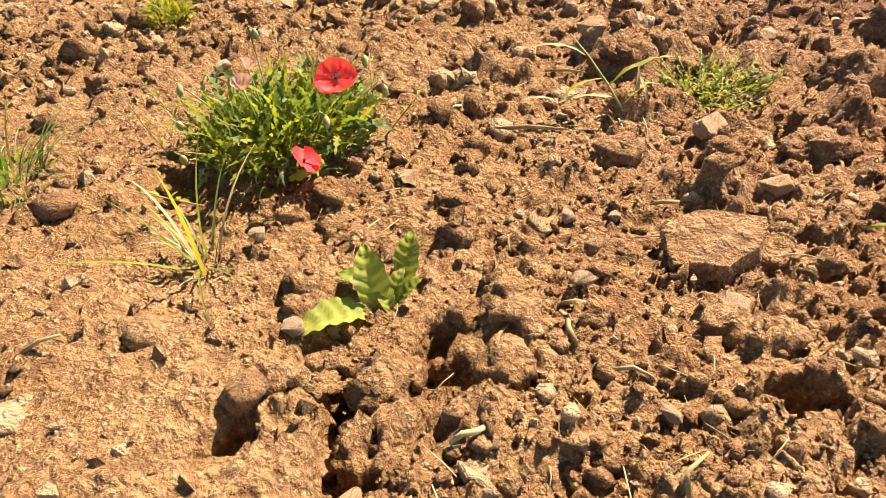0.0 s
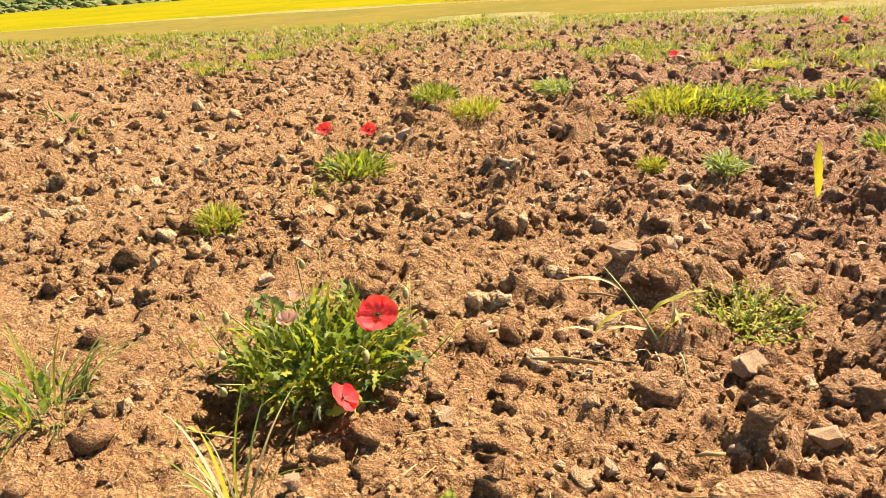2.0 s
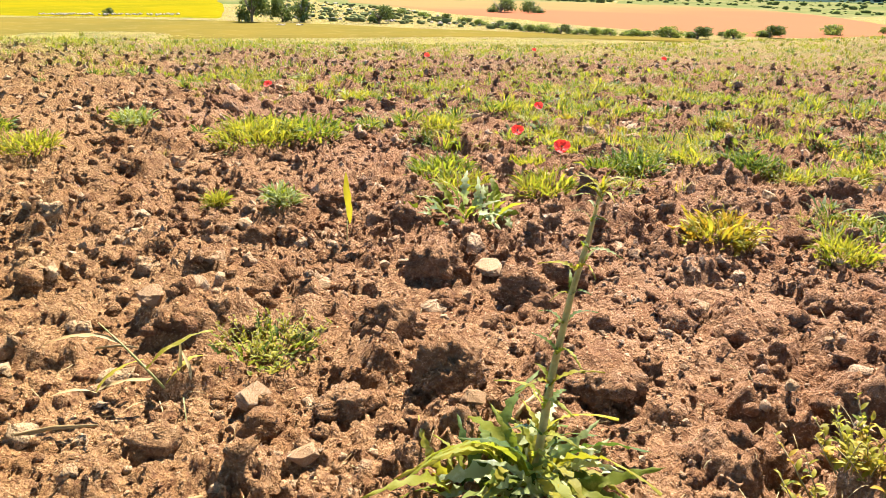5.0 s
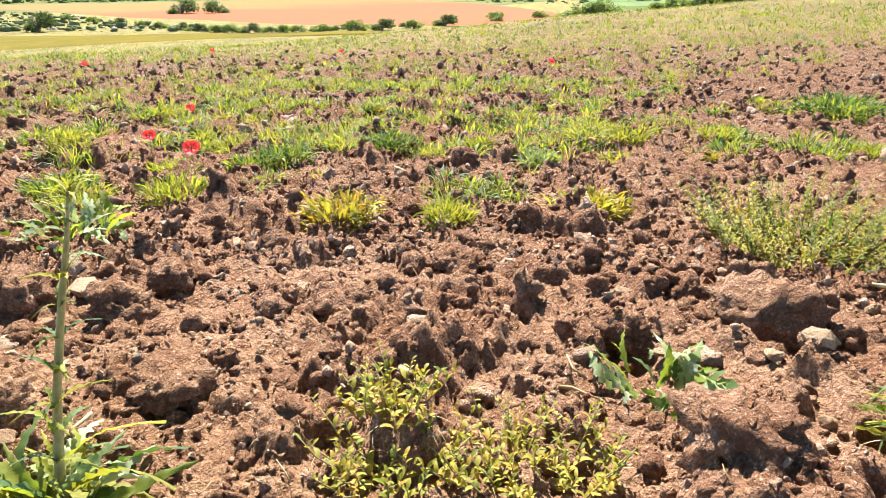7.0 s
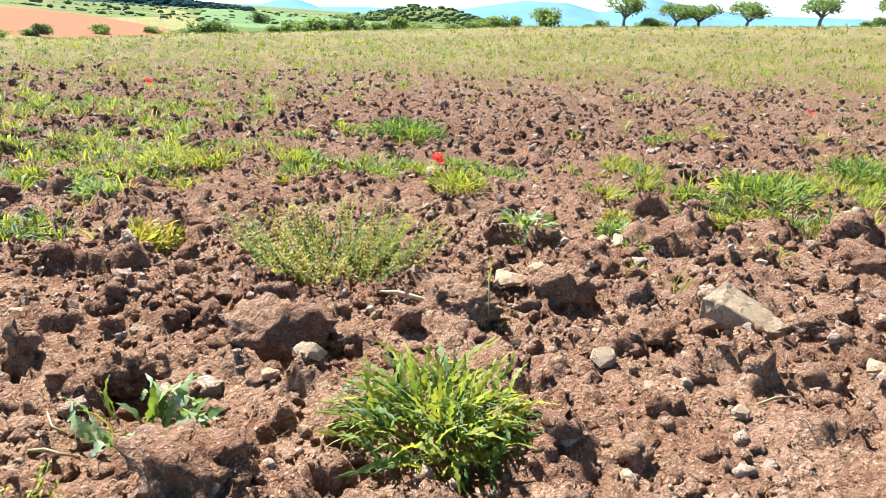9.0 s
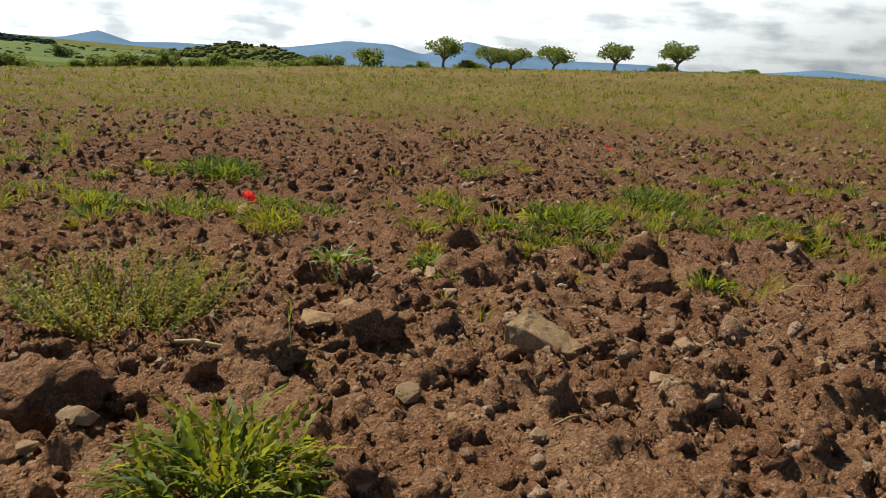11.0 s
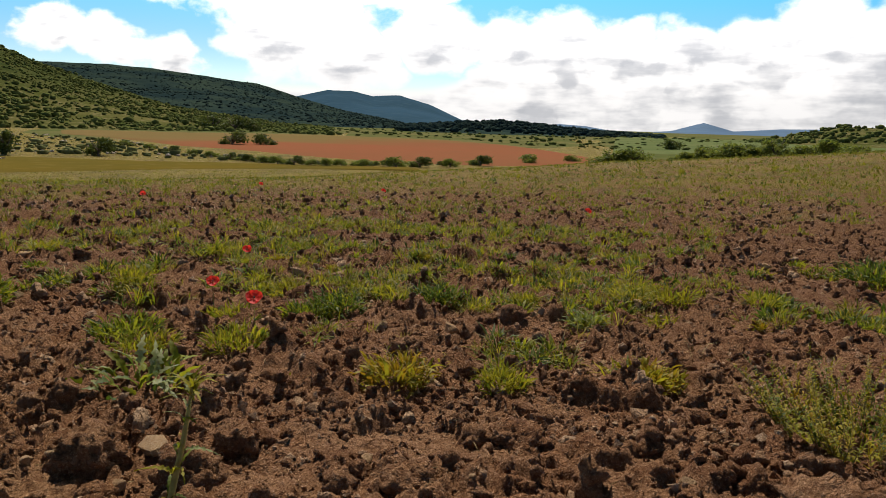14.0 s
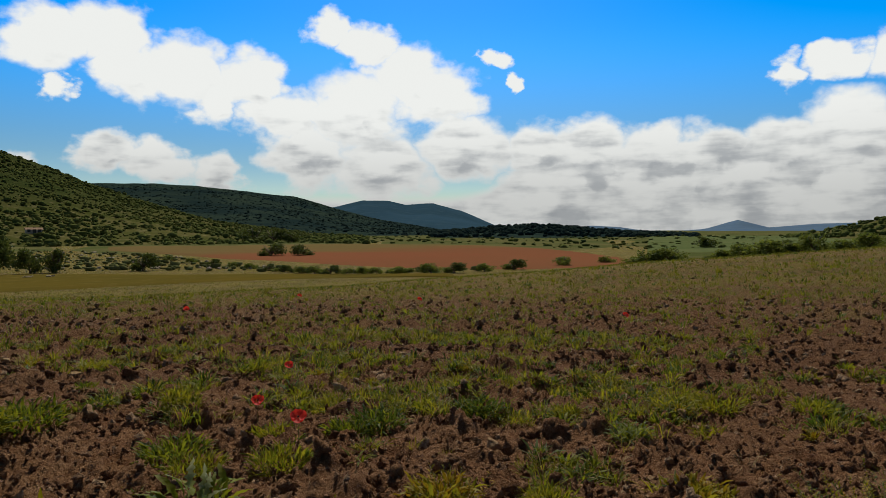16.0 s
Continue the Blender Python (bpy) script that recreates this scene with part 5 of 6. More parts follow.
# smaller clumps: x, y, half width, kind of leaf, tint of the grass between
CLUMPS_A = [(-0.90, 2.26, 0.06, "lime", "green"), (-0.58, 2.98, 0.13, "poppy", "yellow"), (-0.35, 4.80, 0.14, "poppy", "green"), (-0.09, 4.15, 0.13, "lime", "green"),
            (0.64, 3.0, 0.04, "lime", "yellow"), (0.85, 2.75, 0.06, "sow", "dark"), (1.05, 4.30, 0.24, "lime", "green"), (1.38, 4.45, 0.24, "poppy", "green"),
            (1.80, 3.28, 0.16, "poppy", "yellow"), (2.06, 2.72, 0.14, "lime", "green"), (2.38, 3.34, 0.12, "lime", "yellow"), (2.78, 3.18, 0.14, "poppy", "green"),
            (2.22, 4.2, 0.12, "lime", "yellow"), (0.45, 5.1, 0.13, "sow", "dark"), (2.55, 1.56, 0.10, "lime", "green")]
CLUMPS_B = [(3.05, 1.20, 0.12, "rust", "yellow"), (3.62, 2.92, 0.15, "deep", "yellow"), (1.75, 2.95, 0.13, "lime", "yellow"), (2.25, 1.86, 0.13, "rust", "dry"),
            (4.04, -0.64, 0.08, "sow", "yellow"), (4.60, 0.22, 0.16, "lime", "yellow"), (2.97, 3.16, 0.16, "deep", "green"), (4.92, 1.98, 0.16, "lime", "yellow"),
            (3.97, 2.52, 0.09, "lime", "yellow"), (3.78, 1.95, 0.10, "sow", "dark"), (4.95, -1.51, 0.26, "poppy", "green"), (6.10, -2.41, 0.24, "deep", "yellow"),
            (4.30, -1.15, 0.06, "small", "yellow"), (4.22, -0.66, 0.06, "rust", "dry"), (6.99, 1.15, 0.34, "deep", "green"), (4.98, 2.30, 0.18, "lime", "yellow"), (1.2, 4.6, 0.2, "lime", "green")]
for x, y, half, kind, tint in CLUMPS_A + CLUMPS_B:
    clump = thing("weed_clump", x, y, {"poppy": "green weed clump with lobed leaves", "lime": "bright yellow-green weed clump on bare soil", "sow": "pale grey-green weed tuft",
                                       "rust": "rusty yellow low weed on bare soil", "deep": "dark green leafy weed clump", "small": "tuft of yellow grass blades"}[kind], "weed", "weed clumps")
    small = kind in ("rust", "deep", "small")
    bunch = []
    add_leaves(clump, kind, int(160 + 1300 * half), half, 0.042 + 0.18 * half, 5, 88, 1.0, 0.03 + 0.30 * half, bunch)
    if small:
        add_sprigs(clump, kind, int(10 + 80 * half), half, 0.06 + 0.4 * half, 0.03, 7, bunch)
    add_blades(clump, tint, int(14 + 100 * half), half * 0.95, 0.07 + 0.22 * half, 55, bunch)
    gather(clump, bunch)

# many small clumps among the nearer weeds, copied from a few kinds
SEEDLINGS = []
for k, (kind, tint, half) in enumerate((("lime", "yellow", 0.07), ("poppy", "green", 0.08), ("lime", "green", 0.10), ("rust", "yellow", 0.06), ("poppy", "yellow", 0.06), ("deep", "green", 0.09))):
    clump = thing("weed_clump", 3.6 + 0.31 * k, 2.6 - 0.45 * k, "small yellow-green weed clump among the field weeds" if kind != "deep" else "small dark green weed clump among the field weeds", "weed", "small weed clumps")
    bunch = []
    add_leaves(clump, kind, 90, half, 0.030 + 0.35 * half, 0, 80, 1.0, 0.3 * half, bunch)
    add_blades(clump, tint, 22, half, 0.05 + 0.5 * half, 60, bunch)
    gather(clump, bunch)
    SEEDLINGS.append(clump)
sown = np.random.default_rng(77)
ux, uy, ur = wedge(900, -125, -14, 2.9, 9.0, 1, sown)
likely = sown.random(len(ux)) < step(cover(ux, uy), 0.15, 0.8)
for k, (x, y) in enumerate(list(zip(ux[likely], uy[likely]))[:110]):
    size = 0.7 + 0.8 * sown.random()
    copy_thing(SEEDLINGS[k % len(SEEDLINGS)], pose(x, y, height_at(x, y), 0, 0, 71 * k) @ Matrix.Diagonal((size, size, size * (0.8 + 0.4 * sown.random()), 1)))

# poppies in flower farther off: x, y, height
for x, y, h, size in ((2.27, 2.91, 0.215, 0.042), (2.33, 3.42, 0.22, 0.036), (3.35, 4.76, 0.19, 0.036), (4.92, 0.42, 0.16, 0.045), (-0.74, 3.22, 0.16, 0.036),
                      (-0.53, 3.14, 0.17, 0.036), (1.69, 6.78, 0.17, 0.04), (11.0, -3.4, 0.14, 0.06), (10.3, 5.95, 0.15, 0.055), (6.06, 12.8, 0.15, 0.055), (10.73, 16.24, 0.15, 0.06), (11.2, 11.9, 0.15, 0.055)):
    bloom = thing("poppy", x, y, "red poppy flower on a thin stem in the field", "poppy", "scattered poppies")
    low = land(np.array([x]), np.array([y]))[0] + h - bloom.location.z
    add_flower(bloom, (0.0, 0.0, max(0.06, low)), size, (-0.25, -0.5, 0.7), spin=30 * x)
    add_leaves(bloom, "poppy", 7, 0.03, 0.07, 10, 60, 0.5)

# ---- weeds over the farther field ----
def tuft_proto(k, blades, wide, lean, spread_out=0.35, simple=False):
    """A tuft one unit tall: arching blades that are broadest below or at their middle, or plain tapering ones."""
    r = random.Random(500 + k)
    verts, faces = [], []
    for _ in range(blades):
        a, out = r.uniform(0, 6.283), spread_out * math.sqrt(r.random())
        b = a + r.uniform(-0.8, 0.8)
        h, w, l = r.uniform(0.45, 1.0), wide * r.uniform(0.6, 1.2), r.uniform(0.1, lean)
        x, y = out * math.cos(a), out * math.sin(a)
        c, q = math.cos(b), math.sin(b)
        n = len(verts)
        if simple:
            verts += [(x - w * q, y + w * c, -0.05), (x + w * q, y - w * c, -0.05), (x + c * l * 0.8, y + q * l * 0.8, h)]
            faces.append((n, n + 1, n + 2))
            continue
        drop = h * (1.0 - 0.35 * min(1.0, l) * r.random())
        verts += [(x - w * q * 0.5, y + w * c * 0.5, -0.05), (x + w * q * 0.5, y - w * c * 0.5, -0.05),
                  (x + c * l * 0.45 + w * q, y + q * l * 0.45 - w * c, h * 0.66), (x + c * l * 0.45 - w * q, y + q * l * 0.45 + w * c, h * 0.66), (x + c * l, y + q * l, drop)]
        faces += [(n, n + 1, n + 2), (n, n + 2, n + 3), (n + 3, n + 2, n + 4)]
    return np.array(verts), np.array(faces)


weeds = np.random.default_rng(21)
for name, mat, count, r0, r1, blades, wide, lean, size, label, tall in (
        ("grass_patch", LIME, 4600, 2.7, 10, 14, 0.034, 1.5, 0.086, "yellow-green grass and weeds over the ploughed field", 1.0),
        ("weed_patch", GREEN, 4800, 2.7, 10, 13, 0.075, 1.5, 0.068, "fresh green weeds scattered over the ploughed field", 0.9),
        ("dark_weed_patch", DEEP, 3200, 2.9, 10, 13, 0.080, 1.5, 0.068, "dark green weeds scattered over the field", 0.9),
        ("dry_grass", DRY, 2600, 2.5, 14, 7, 0.022, 1.3, 0.085, "dry pale grass blades among the weeds", 0.8),
        ("grass_patch", FIELD, 9500, 8, 30, 7, 0.060, 1.0, 0.085, "yellow-green grass and weeds over the ploughed field", 0.9),
        ("weed_patch", GREEN, 7500, 8, 30, 7, 0.075, 1.1, 0.075, "fresh green weeds scattered over the ploughed field", 0.8),
        ("dark_weed_patch", DEEP, 3000, 8, 30, 6, 0.075, 1.1, 0.075, "dark green weeds scattered over the field", 0.8),
        ("far_grass", FIELD, 15000, 20, 78, -6, 0.17, 1.0, 0.085, "olive grass covering the far part of the field", 0.8),
        ("far_weeds", FIELD, 15000, 20, 78, -6, 0.17, 1.0, 0.085, "green weeds covering the far part of the field", 0.8),
        ("dark_far_weeds", DEEP, 9000, 14, 70, -5, 0.15, 1.1, 0.080, "dark weeds scattered over the far part of the field", 0.8)):
    x, y, r = wedge(count * 4, -142, 45, r0, r1, 1 if r0 < 10 else 2, weeds)
    keep = weeds.random(len(x)) < (step(cover(x, y) + 0.40 * fractal(x * 4.5, y * 4.5, 160, 2), 0.30, 0.95) if r0 < 10 else 0.25 + cover(x, y))
    x, y, r = x[keep][:count], y[keep][:count], r[keep][:count]
    s = size * (0.35 + 1.3 * weeds.random(len(x)) ** 1.9) * np.clip(0.75 + r * 0.03, 0.8, 1.6)
    strew(name, [tuft_proto(k + count, abs(blades), wide, lean, 0.5, blades < 0) for k in range(10)], x, y, surface(x, y), s, mat, label, "grass", np.full(len(x), tall), count, 0.3)

for name, mat, count, label in (("grass_patch", LIME, 2600, "yellow-green grass and weeds over the ploughed field"), ("weed_patch", GREEN, 2200, "fresh green weeds scattered over the ploughed field")):
    x, y, r = wedge(count * 3, 44, 219, 2.5, 40, 1, weeds)
    keep = weeds.random(len(x)) < 0.15 + 0.5 * cover(x, y)
    x, y, r = x[keep][:count], y[keep][:count], r[keep][:count]
    strew(name, [tuft_proto(k + count, 7, 0.12, 1.2) for k in range(6)], x, y, surface(x, y), 0.065 * weeds.uniform(0.5, 1.25, len(x)) * np.clip(0.6 + r * 0.06, 0.7, 2.2), mat, label, "grass", None, count, 0.15)

# ---- straw, twigs and roots ----
def straw_proto(k):
    r = random.Random(700 + k)
    v, f = tube([(-0.5, 0, 0), (-0.1, r.uniform(-0.06, 0.06), 0.03), (0.5, r.uniform(-0.1, 0.1), r.uniform(0, 0.08))], (0.016, 0.02, 0.014), 4)
    f = [g for g in f if len(g) == 4]
    return np.array([q[:] for q in v]), np.array(f)


sx, sy, sr = wedge(1600, -141, 38, 0.5, 6.5, 1, spread)
strew("straw_bits", [straw_proto(k) for k in range(8)], sx, sy, surface(sx, sy) + 0.006, 0.012 + 0.05 * spread.random(len(sx)) ** 2.5, DRY,
      "bits of dry straw and roots lying on the soil", "straw", seed=8, tilt=0.35)
STRAWS = [mesh_of("straw", *tube([(-0.5, 0, 0), (-0.1, 0.03, 0.04), (0.2, -0.02, 0.05), (0.5, 0.02, 0.02)], (0.03, 0.04, 0.038, 0.03), 6), DRY),
          mesh_of("straw", *tube([(-0.5, 0, 0), (0.0, 0.10, 0.05), (0.5, -0.05, 0.12)], (0.025, 0.03, 0.015), 6), DRY)]
for k, (x, y, size, turn) in enumerate(((0.10, 0.78, 0.06, 100), (0.02, 0.77, 0.04, 80), (0.03, 0.75, 0.035, -20), (0.16, 0.70, 0.05, -25), (-0.03, 0.60, 0.04, 20), (0.19, 0.55, 0.05, 60),
                                        (0.12, 0.83, 0.05, -15), (0.10, 1.38, 0.16, -12), (-0.05, 1.50, 0.07, 40), (0.22, 1.70, 0.10, -30), (1.72, 0.50, 0.10, 100), (1.80, 0.56, 0.08, 70),
                                        (0.95, 1.12, 0.10, 30), (1.90, -0.05, 0.07, 20), (2.75, 0.05, 0.22, 70), (2.3, -0.95, 0.12, -60), (0.30, 1.10, 0.05, 0), (-0.55, 0.75, 0.06, 20))):
    ob = new("straw", STRAWS[k % 2])
    ob.matrix_basis = pose(x, y, height_at(x, y) + 0.008, 0, 6 * math.sin(k), turn) @ Matrix.Diagonal((size, 0.075 + size * 0.3, 0.075 + size * 0.6, 1))
    tagged(ob, "piece of pale dry straw lying on the soil", "straw", "straw pieces")


# ---- trees ----
def crown_mesh(k, blobs, leaves, size, mat, flat=0.75):
    """A crown of many small leaf sprays gathered in uneven clumps; radius about 1."""
    r = np.random.default_rng(900 + k)
    z = r.uniform(-0.25, 0.75, blobs)
    a, out = r.uniform(0, 6.283, blobs), r.uniform(0.3, 0.85, blobs) * np.sqrt(np.clip(1 - (z / 0.9) ** 2, 0.1, 1)) * np.where(z < 0, 0.85, 1)
    centres = np.stack((out * np.cos(a), out * np.sin(a), z * flat * 1.15), 1)
    own = r.integers(0, blobs, leaves)
    d = r.normal(0, 1, (leaves, 3))
    d /= np.linalg.norm(d, axis=1)[:, None]
    p = centres[own] + d * r.uniform(0.12, 0.36, (leaves, 1)) * np.array([1, 1, 0.75])
    a, b = r.normal(0, 1, (leaves, 3)), r.normal(0, 1, (leaves, 3))
    a /= np.linalg.norm(a, axis=1)[:, None]
    b = np.cross(a, b)
    b /= np.linalg.norm(b, axis=1)[:, None]
    s = size * r.uniform(0.6, 1.3, (leaves, 1))
    v = np.stack((p - a * s, p + b * s * 0.6, p + a * s, p - b * s * 0.6), 1).reshape(-1, 3)
    f = np.arange(leaves * 4).reshape(-1, 4)
    return mesh_of("crown", v.tolist(), f.tolist(), mat, False)


def tree_kind(k, trunk, spreadout, crown):
    """Trunk with limbs, as one mesh, and its crown; one unit is the crown's radius."""
    r = random.Random(k)
    pieces = [tube([(0, 0, -0.2), (0.05, 0, trunk * 0.5), (0.0, 0.04, trunk)], (0.085, 0.07, 0.055), 7)]
    for i in range(6):
        a = i * 1.05 + r.uniform(-0.3, 0.3)
        e = Vector((math.cos(a) * spreadout * r.uniform(0.7, 1), math.sin(a) * spreadout * r.uniform(0.7, 1), trunk + r.uniform(0.4, 0.9)))
        pieces.append(tube([(0.0, 0.03, trunk * 0.8), e * 0.5 + Vector((0, 0, trunk * 0.45)), e], (0.045, 0.034, 0.012), 5))
    return mesh_of("trunk", *joined(pieces), BARK), crown


KINDS = [tree_kind(1, 0.6, 0.7, crown_mesh(1, 22, 1500, 0.066, TREE, 0.50)), tree_kind(2, 0.45, 0.75, crown_mesh(2, 26, 1700, 0.066, TREE, 0.58)),
         tree_kind(3, 0.25, 0.6, crown_mesh(3, 26, 1150, 0.08, TREE, 0.7)), tree_kind(4, 0.3, 0.6, crown_mesh(4, 28, 1300, 0.08, OLIVE, 0.8))]
LIFT = (1.0, 0.85, 0.36, 0.42)


def ground_at(az, r):
    x, y = CENTRE[0] - r * math.sin(radians(az)), CENTRE[1] + r * math.cos(radians(az))
    return x, y, float(land(np.array([x]), np.array([y]))[0])


def tree(az, r, radius, k, label, name="tree", category="tree", group="trees", wide=1.0, tall=1.0):
    x, y, z = ground_at(az, r)
    ob = tagged(new(name), label, category, group)
    ob.matrix_basis = pose(x, y, z, 0, 0, (az * 77) % 360) @ Matrix.Diagonal((radius * wide, radius, radius * tall, 1))
    part("trunk", KINDS[k][0], ob)
    part("crown", KINDS[k][1], ob, Matrix.Translation((0, 0, LIFT[k])))
    return ob


ALMOND = "green almond-like tree on the crest of the field"
for az, r, radius, k, wide, tall in ((-92.6, 75, 1.75, 0, 1.0, 1.0), (-96.3, 74, 1.5, 1, 1.0, 0.9), (-97.9, 75, 1.6, 1, 1.35, 0.85), (-101.2, 74, 1.7, 1, 1.05, 0.85), (-105.8, 73, 1.75, 0, 1.05, 0.85), (-110.3, 72, 1.8, 0, 1.05, 0.85),
                                     (-86.8, 77, 1.6, 2, 1.5, 1.0)):
    tree(az, r, radius * 1.22, k, ALMOND, wide=wide, tall=tall * 0.92, group="trees on the crest")
HEDGE = "low rounded green bush behind the field's crest"
for az, r, radius, tall in ((-91.0, 77, 0.8, 0.8), (-94.6, 75, 0.9, 0.8), (-95.2, 75, 0.7, 0.7), (-84.0, 80, 1.2, 0.9), (-82.6, 80, 1.2, 0.9), (-81.2, 82, 0.9, 0.8), (-79.4, 84, 0.9, 0.8), (-77.4, 86, 1.0, 0.8), (-75.4, 84, 1.3, 1.0),
                            (-73.6, 86, 1.1, 0.9), (-72.0, 84, 1.4, 1.1), (-70.2, 86, 1.2, 0.9), (-68.8, 86, 1.4, 1.0), (-67.2, 88, 1.2, 1.0), (-65.8, 90, 1.1, 0.8), (-62.0, 92, 1.5, 0.9), (-60.4, 93, 1.6, 0.8), (-109.6, 72, 0.8, 0.8), (-115.5, 71, 0.7, 0.5)):
    tree(az, r, radius * 1.25, 2, HEDGE, "bush", "bush", "bushes behind the crest", 1.5, tall * 0.95)
    tree(az + 0.9, r + 2, radius * 0.9, 2, HEDGE, "bush", "bush", "bushes behind the crest", 1.6, tall * 0.8)
ROW = "rounded dark green bush in a row along the field edge"
for az, r, radius in ((-57.2, 114, 1.6), (-53.8, 106, 1.9), (-49.9, 97, 1.7), (-47.4, 92, 1.4), (-45.0, 89, 1.6), (-43.0, 88, 1.7), (-41.2, 88, 1.0), (-40.3, 88, 1.2), (-38.6, 88, 1.1), (-37.4, 88, 1.2),
                      (-36.2, 88, 1.0), (-34.9, 89, 1.3), (-33.6, 90, 1.3), (-32.4, 92, 1.2), (-31.2, 95, 1.1), (-30.0, 99, 1.1), (-28.6, 104, 1.1), (-27.2, 110, 1.1), (-25.8, 117, 1.2), (-24.2, 126, 1.2), (-22.5, 138, 1.3)):
    tree(az, r, radius * 0.85, 2 + (int(r * 7) % 2), ROW, "bush", "bush", "row of bushes", 1.3, 0.8)
    if r < 100:
        tree(az + 0.62, r + 1.5, radius * 0.5, 3 - (int(r * 7) % 2), ROW, "bush", "bush", "row of bushes", 1.5, 0.75)
for az, r, radius, k, tall, label in ((-11.2, 104, 2.3, 3, 1.6, "dark rounded oak tree at the field's edge"), (-13.4, 106, 1.7, 3, 1.5, "small dark oak tree at the field's edge"), (-15.0, 106, 1.7, 3, 1.45, "small dark oak tree at the field's edge"),
                                      (-20.8, 105, 1.9, 3, 1.0, "dark green oak by the terraces"), (-30.2, 150, 3.0, 3, 0.75, "dark spreading oak in the red field"), (-32.7, 150, 2.5, 3, 0.8, "dark spreading oak in the red field"),
                                      (-1.3, 122, 1.0, 3, 0.9, "small dark bush by a heap of stones"), (-28.8, 330, 6.5, 3, 0.8, "dark oak at the far edge of the red field"), (-30.4, 335, 7.0, 3, 0.75, "dark oak at the far edge of the red field"),
                                      (-31.8, 330, 5.5, 3, 0.7, "dark oak at the far edge of the red field"), (-76.8, 170, 3.2, 3, 0.8, "dark oak in the green field"), (-70.5, 190, 2.8, 3, 0.8, "dark oak in the green field"), (-64.6, 210, 3.5, 3, 0.7, "dark oak in the green field")):
    tree(az, r, radius, k, label, "oak_tree", "tree", "oak trees", 1.15, tall)

# scrub and olive trees far off, dotted over hillside and valley
SHRUB = []
FOLIAGE = patchy("far dark foliage", (0.066, 0.085, 0.022), (0.115, 0.128, 0.037), (0.16, 0.165, 0.06), 0.2)
for k in range(6):
    v, f = lump(1, 80 + k, 0.8, 0.8, 0.5)
    SHRUB.append((v + np.array([0, 0, 0.5]), f))


def on_hill(grid, n, r, u0=0.0, u1=0.75, bias=1.0):
    az, us, x, y, z = grid
    top = int(u1 * (len(us) - 1))
    i = (u0 * (len(us) - 1) + (top - u0 * (len(us) - 1)) * r.random(n) ** bias)
    j = r.uniform(0, len(az) - 1.001, n)
    i0, j0 = np.clip(i.astype(int), 0, len(us) - 2), j.astype(int)
    a, b = i - i0, j - j0
    mixed = [g[i0, j0] * (1 - a) * (1 - b) + g[i0 + 1, j0] * a * (1 - b) + g[i0, j0 + 1] * (1 - a) * b + g[i0 + 1, j0 + 1] * a * b for g in (x, y, z)]
    return mixed


far = np.random.default_rng(33)
hx, hy, hz = on_hill(slope_grid, 11000, far, 0.0, 0.78, 0.85)
dense = fractal(hx * 0.012, hy * 0.012, 140, 3)
keep = far.random(len(hx)) < np.clip(0.55 + 0.6 * dense, 0.12, 1)
hx, hy, hz = hx[keep], hy[keep], hz[keep]
strew("hillside_trees", SHRUB, hx, hy, hz, (0.8 + 1.9 * far.random(len(hx)) ** 2.2), FOLIAGE, "olive trees and scrub dotted over the dry hillside", "olive trees", far.uniform(0.7, 1.0, len(hx)), 9, 0.1)
DAB = [(v * np.array([1, 1, 0.8]) + np.array([0, 0, 0.4]), f) for v, f in (chip(700 + k) for k in range(10))]
hx, hy, hz = on_hill(slope_grid, 38000, far, 0.0, 0.80, 0.85)
keep = far.random(len(hx)) < np.clip(0.6 + 0.7 * fractal(hx * 0.03, hy * 0.03, 150, 3), 0.1, 1)
hx, hy, hz = hx[keep], hy[keep], hz[keep]
strew("hillside_scrub", DAB, hx, hy, hz, 0.6 + 1.5 * far.random(len(hx)) ** 2, FOLIAGE, "low scrub speckling the dry hillside", "scrub", far.uniform(0.6, 1.0, len(hx)), 19, 0.2)
# as dark as the ridge: the cloud shade is in the colour
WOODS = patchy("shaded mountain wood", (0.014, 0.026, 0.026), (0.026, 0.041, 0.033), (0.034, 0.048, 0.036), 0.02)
hx, hy, hz = on_hill(ridge_grid, 9000, far, 0.0, 0.74, 0.7)
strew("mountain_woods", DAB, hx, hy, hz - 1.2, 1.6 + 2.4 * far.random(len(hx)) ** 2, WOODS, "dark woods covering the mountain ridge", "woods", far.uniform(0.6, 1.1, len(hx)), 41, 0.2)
hx, hy, hz = on_hill(knoll_grid, 420, far, 0.2, 0.8)
strew("knoll_trees", SHRUB, hx, hy, hz, far.uniform(0.8, 2.7, len(hx)), FOLIAGE, "dark trees over the green knoll", "trees", None, 10, 0.1)
hx, hy, hz = on_hill(low_grid, 1500, far, 0.1, 0.78, 0.7)
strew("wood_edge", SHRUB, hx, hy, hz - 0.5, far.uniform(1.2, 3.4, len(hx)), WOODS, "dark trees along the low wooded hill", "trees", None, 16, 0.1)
ax, ay, ar = wedge(900, -72, -12, 200, 640, 1, far)
az_ = np.degrees(np.arctan2(-(ax - CENTRE[0]), ay - CENTRE[1]))
keep = ar > np.interp(az_, [-62, -52, -43, -18], [150, 220, 290, 300])
ax, ay, ar = ax[keep], ay[keep], ar[keep]
strew("valley_scrub", SHRUB, ax, ay, land(ax, ay), (0.4 + 1.1 * far.random(len(ax)) ** 1.6) * (0.6 + ar / 600), FOLIAGE, "dark hedges and scrub beyond the red field", "scrub", far.uniform(0.5, 0.8, len(ax)), 12, 0.1)
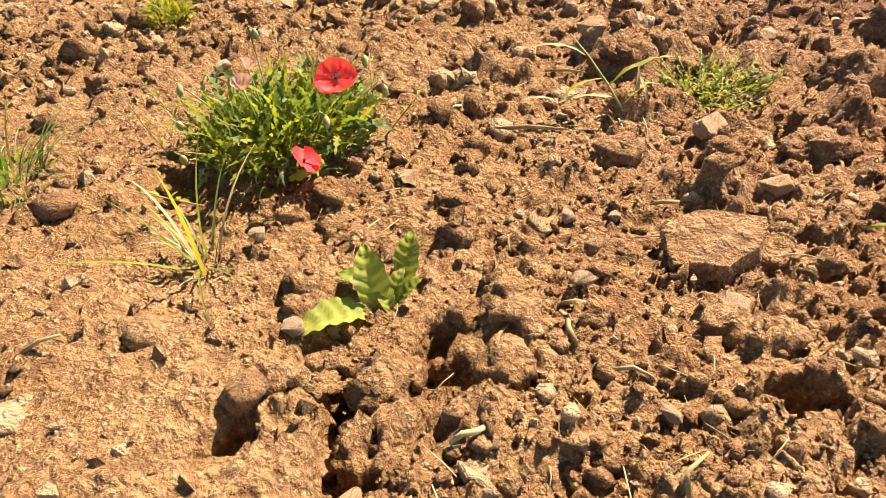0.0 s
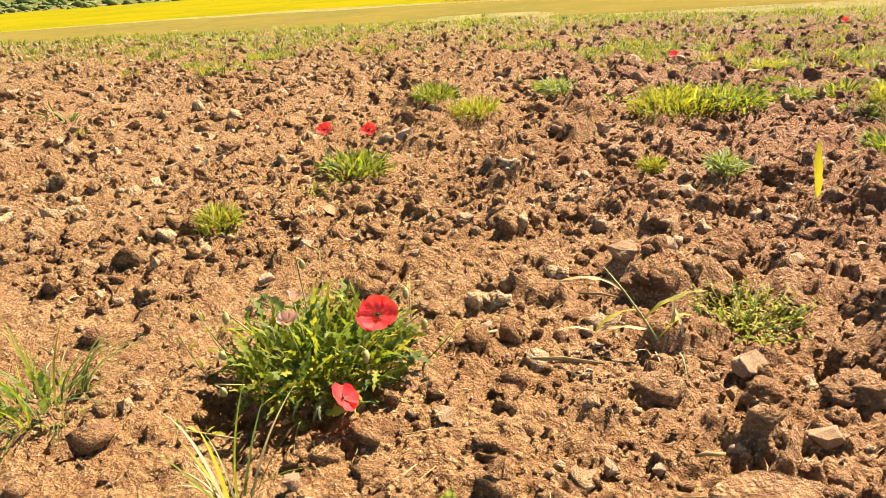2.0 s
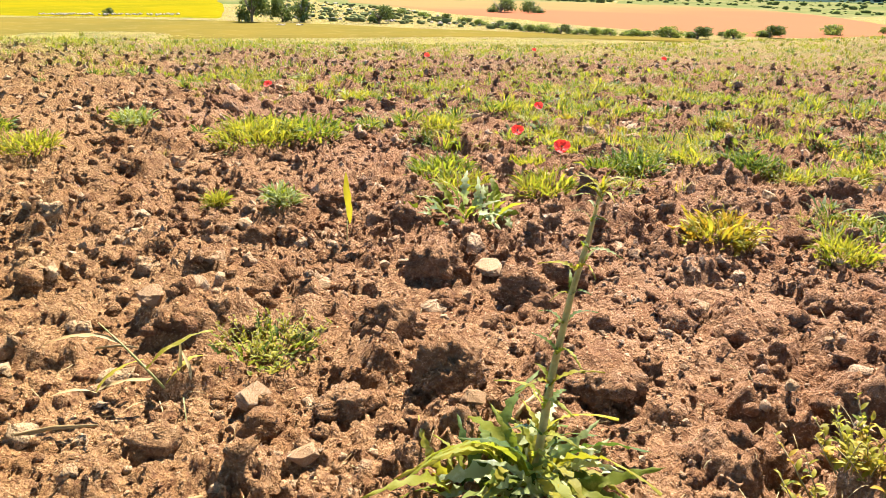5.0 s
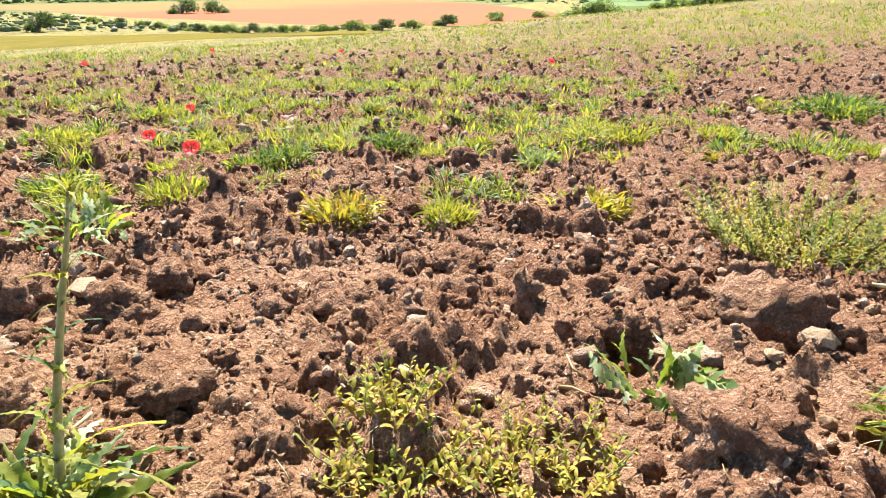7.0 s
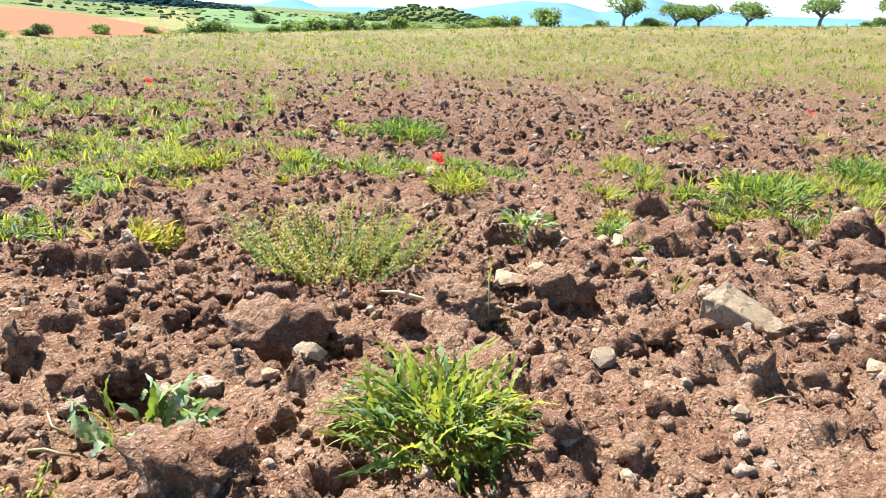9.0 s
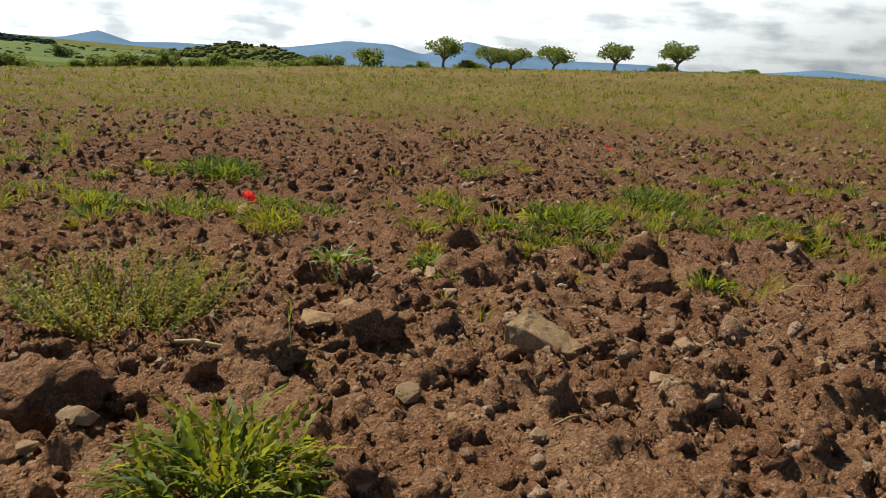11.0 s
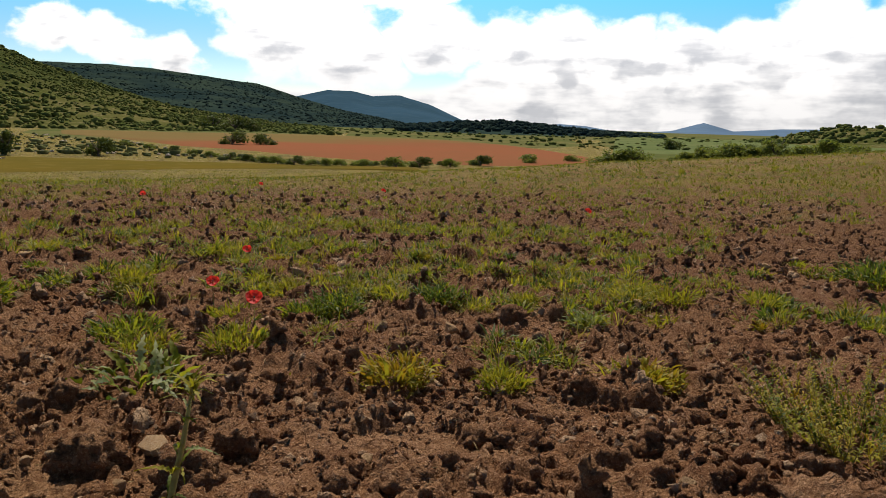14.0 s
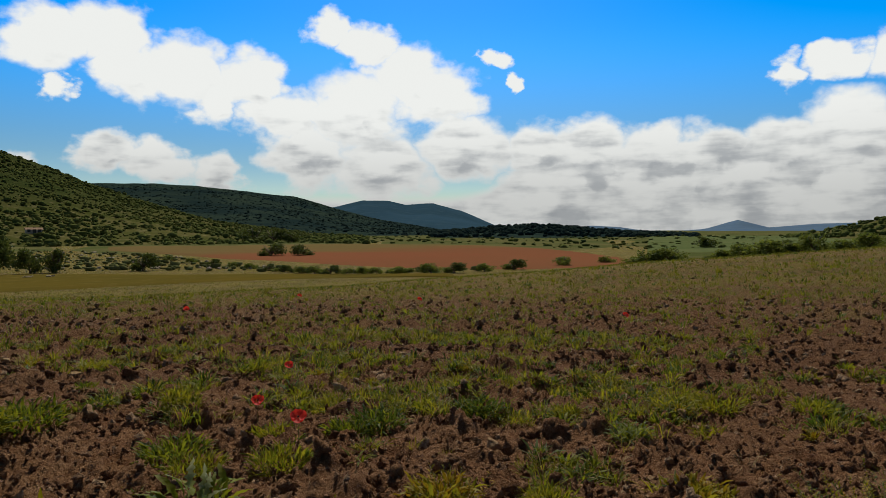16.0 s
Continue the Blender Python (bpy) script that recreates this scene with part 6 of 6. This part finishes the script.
# terraces with rough scrub between the stubble and the red field
ax, ay, ar = wedge(1100, -34, -11, 92, 230, 1, far)
az_ = np.degrees(np.arctan2(-(ax - CENTRE[0]), ay - CENTRE[1]))
keep = (ar < np.interp(az_, [-36, -28, -18, -11], [92, 110, 205, 240])) & (ar > np.interp(az_, [-36, -11], [90, 114]))
ax, ay = ax[keep], ay[keep]
TERRACE = patchy("terrace shrub leaf", (0.095, 0.108, 0.040), (0.145, 0.150, 0.056), (0.19, 0.185, 0.08), 0.3)
strew("terrace_scrub", SHRUB, ax, ay, land(ax, ay), 0.18 + 0.75 * far.random(len(ax)) ** 2.6, TERRACE, "rough scrub on old stone terraces", "scrub", far.uniform(0.45, 0.9, len(ax)), 13, 0.1)
RUBBLE = [lump(1, 120 + k, 0.45, 0.6, 0.1) for k in range(5)]
PALE = plain("pale rubble", (0.26, 0.21, 0.14), (0.36, 0.30, 0.22), 1.5, 0.95)
ax, ay, ar = wedge(900, -33, -13, 94, 215, 1, far)
az_ = np.degrees(np.arctan2(-(ax - CENTRE[0]), ay - CENTRE[1]))
row = (np.abs(((ar - np.interp(az_, [-36, -14], [92, 112])) % 22) - 6) < 2) & (ar < np.interp(az_, [-36, -28, -18, -11], [92, 110, 205, 240]))
ax, ay = ax[row], ay[row]
strew("terrace_rubble", RUBBLE, ax, ay, land(ax, ay) + 0.1, far.uniform(0.15, 0.5, len(ax)), PALE, "pale rubble of old terrace walls", "rubble", None, 14, 0.2, False)
ax, ay, ar = wedge(110, -6, 3, 119, 123, 2, far)
strew("stone_heap", RUBBLE, ax, ay, land(ax, ay) + 0.3, far.uniform(0.1, 0.3, len(ax)), PALE, "row of pale rubble along the yellow field", "rubble", None, 15, 0.2, False)


# ---- farmhouses on the hillside ----
WALLS = plain("whitewashed wall", (0.40, 0.36, 0.29), (0.33, 0.29, 0.23), 0.6, 0.9)
TILES = plain("clay roof", (0.28, 0.17, 0.10), (0.34, 0.21, 0.13), 1.2, 0.9)
DARK = plain("dark window opening", (0.03, 0.03, 0.035), (0.05, 0.05, 0.05), 1.0, 0.4)


def box(x0, y0, z0, x1, y1, z1):
    v = [(x, y, z) for z in (z0, z1) for y in (y0, y1) for x in (x0, x1)]
    return v, [(0, 2, 3, 1), (4, 5, 7, 6), (0, 1, 5, 4), (2, 6, 7, 3), (0, 4, 6, 2), (1, 3, 7, 5)]


def farmhouse(az, el, long, deep, tall, label):
    """A house on the hillside, at the heading and elevation at which it is seen from the field."""
    azs, us, x, y, z = slope_grid
    j = int(np.argmin(np.abs(azs - az)))
    rise = np.degrees(np.arctan2(z[:30, j] - 0.8, np.hypot(x[:30, j], y[:30, j])))
    i = int(np.argmin(np.abs(rise - el)))
    ob = tagged(new("farmhouse"), label, "house", "farmhouses on the hillside")
    ob.matrix_basis = pose(x[i, j], y[i, j], z[i, j] - 0.5, 0, 0, az + 8)
    part("wall", mesh_of("wall", *box(-long / 2, -deep / 2, -2, long / 2, deep / 2, tall), WALLS, False), ob)
    h = deep * 0.22
    roof = [(-long / 2 - 0.4, -deep / 2 - 0.4, tall), (long / 2 + 0.4, -deep / 2 - 0.4, tall), (long / 2 + 0.4, deep / 2 + 0.4, tall), (-long / 2 - 0.4, deep / 2 + 0.4, tall),
            (-long / 2 - 0.4, 0, tall + h), (long / 2 + 0.4, 0, tall + h)]
    part("roof", mesh_of("roof", roof, [(0, 1, 5, 4), (2, 3, 4, 5), (0, 4, 3), (1, 2, 5), (3, 2, 1, 0)], TILES, False), ob)
    for k in range(3):
        q = -long / 2 + long * (k + 0.5) / 3
        part("door" if k == 1 else "window", mesh_of("opening", *box(q - 0.6, -deep / 2 - 0.06, 0.3 if k == 1 else 1.2, q + 0.6, -deep / 2 + 0.1, 2.5), DARK, False), ob)
    return ob


for az, el, long, deep, tall, label in ((6.9, 2.5, 9, 5, 2.8, "long whitewashed farmhouse with a clay roof"), (-4.7, 1.2, 7, 5, 2.6, "small white farmhouse among olive trees"), (-9.7, 1.1, 8, 5, 2.6, "white farmhouse with a clay roof on the slope"),
                                        (-3.5, 0.2, 6, 4, 2.2, "low whitewashed shed on the slope"), (-13.7, 0.0, 6, 4, 2.2, "low pale shed at the foot of the slope")):
    farmhouse(az, el, long, deep, tall, label)
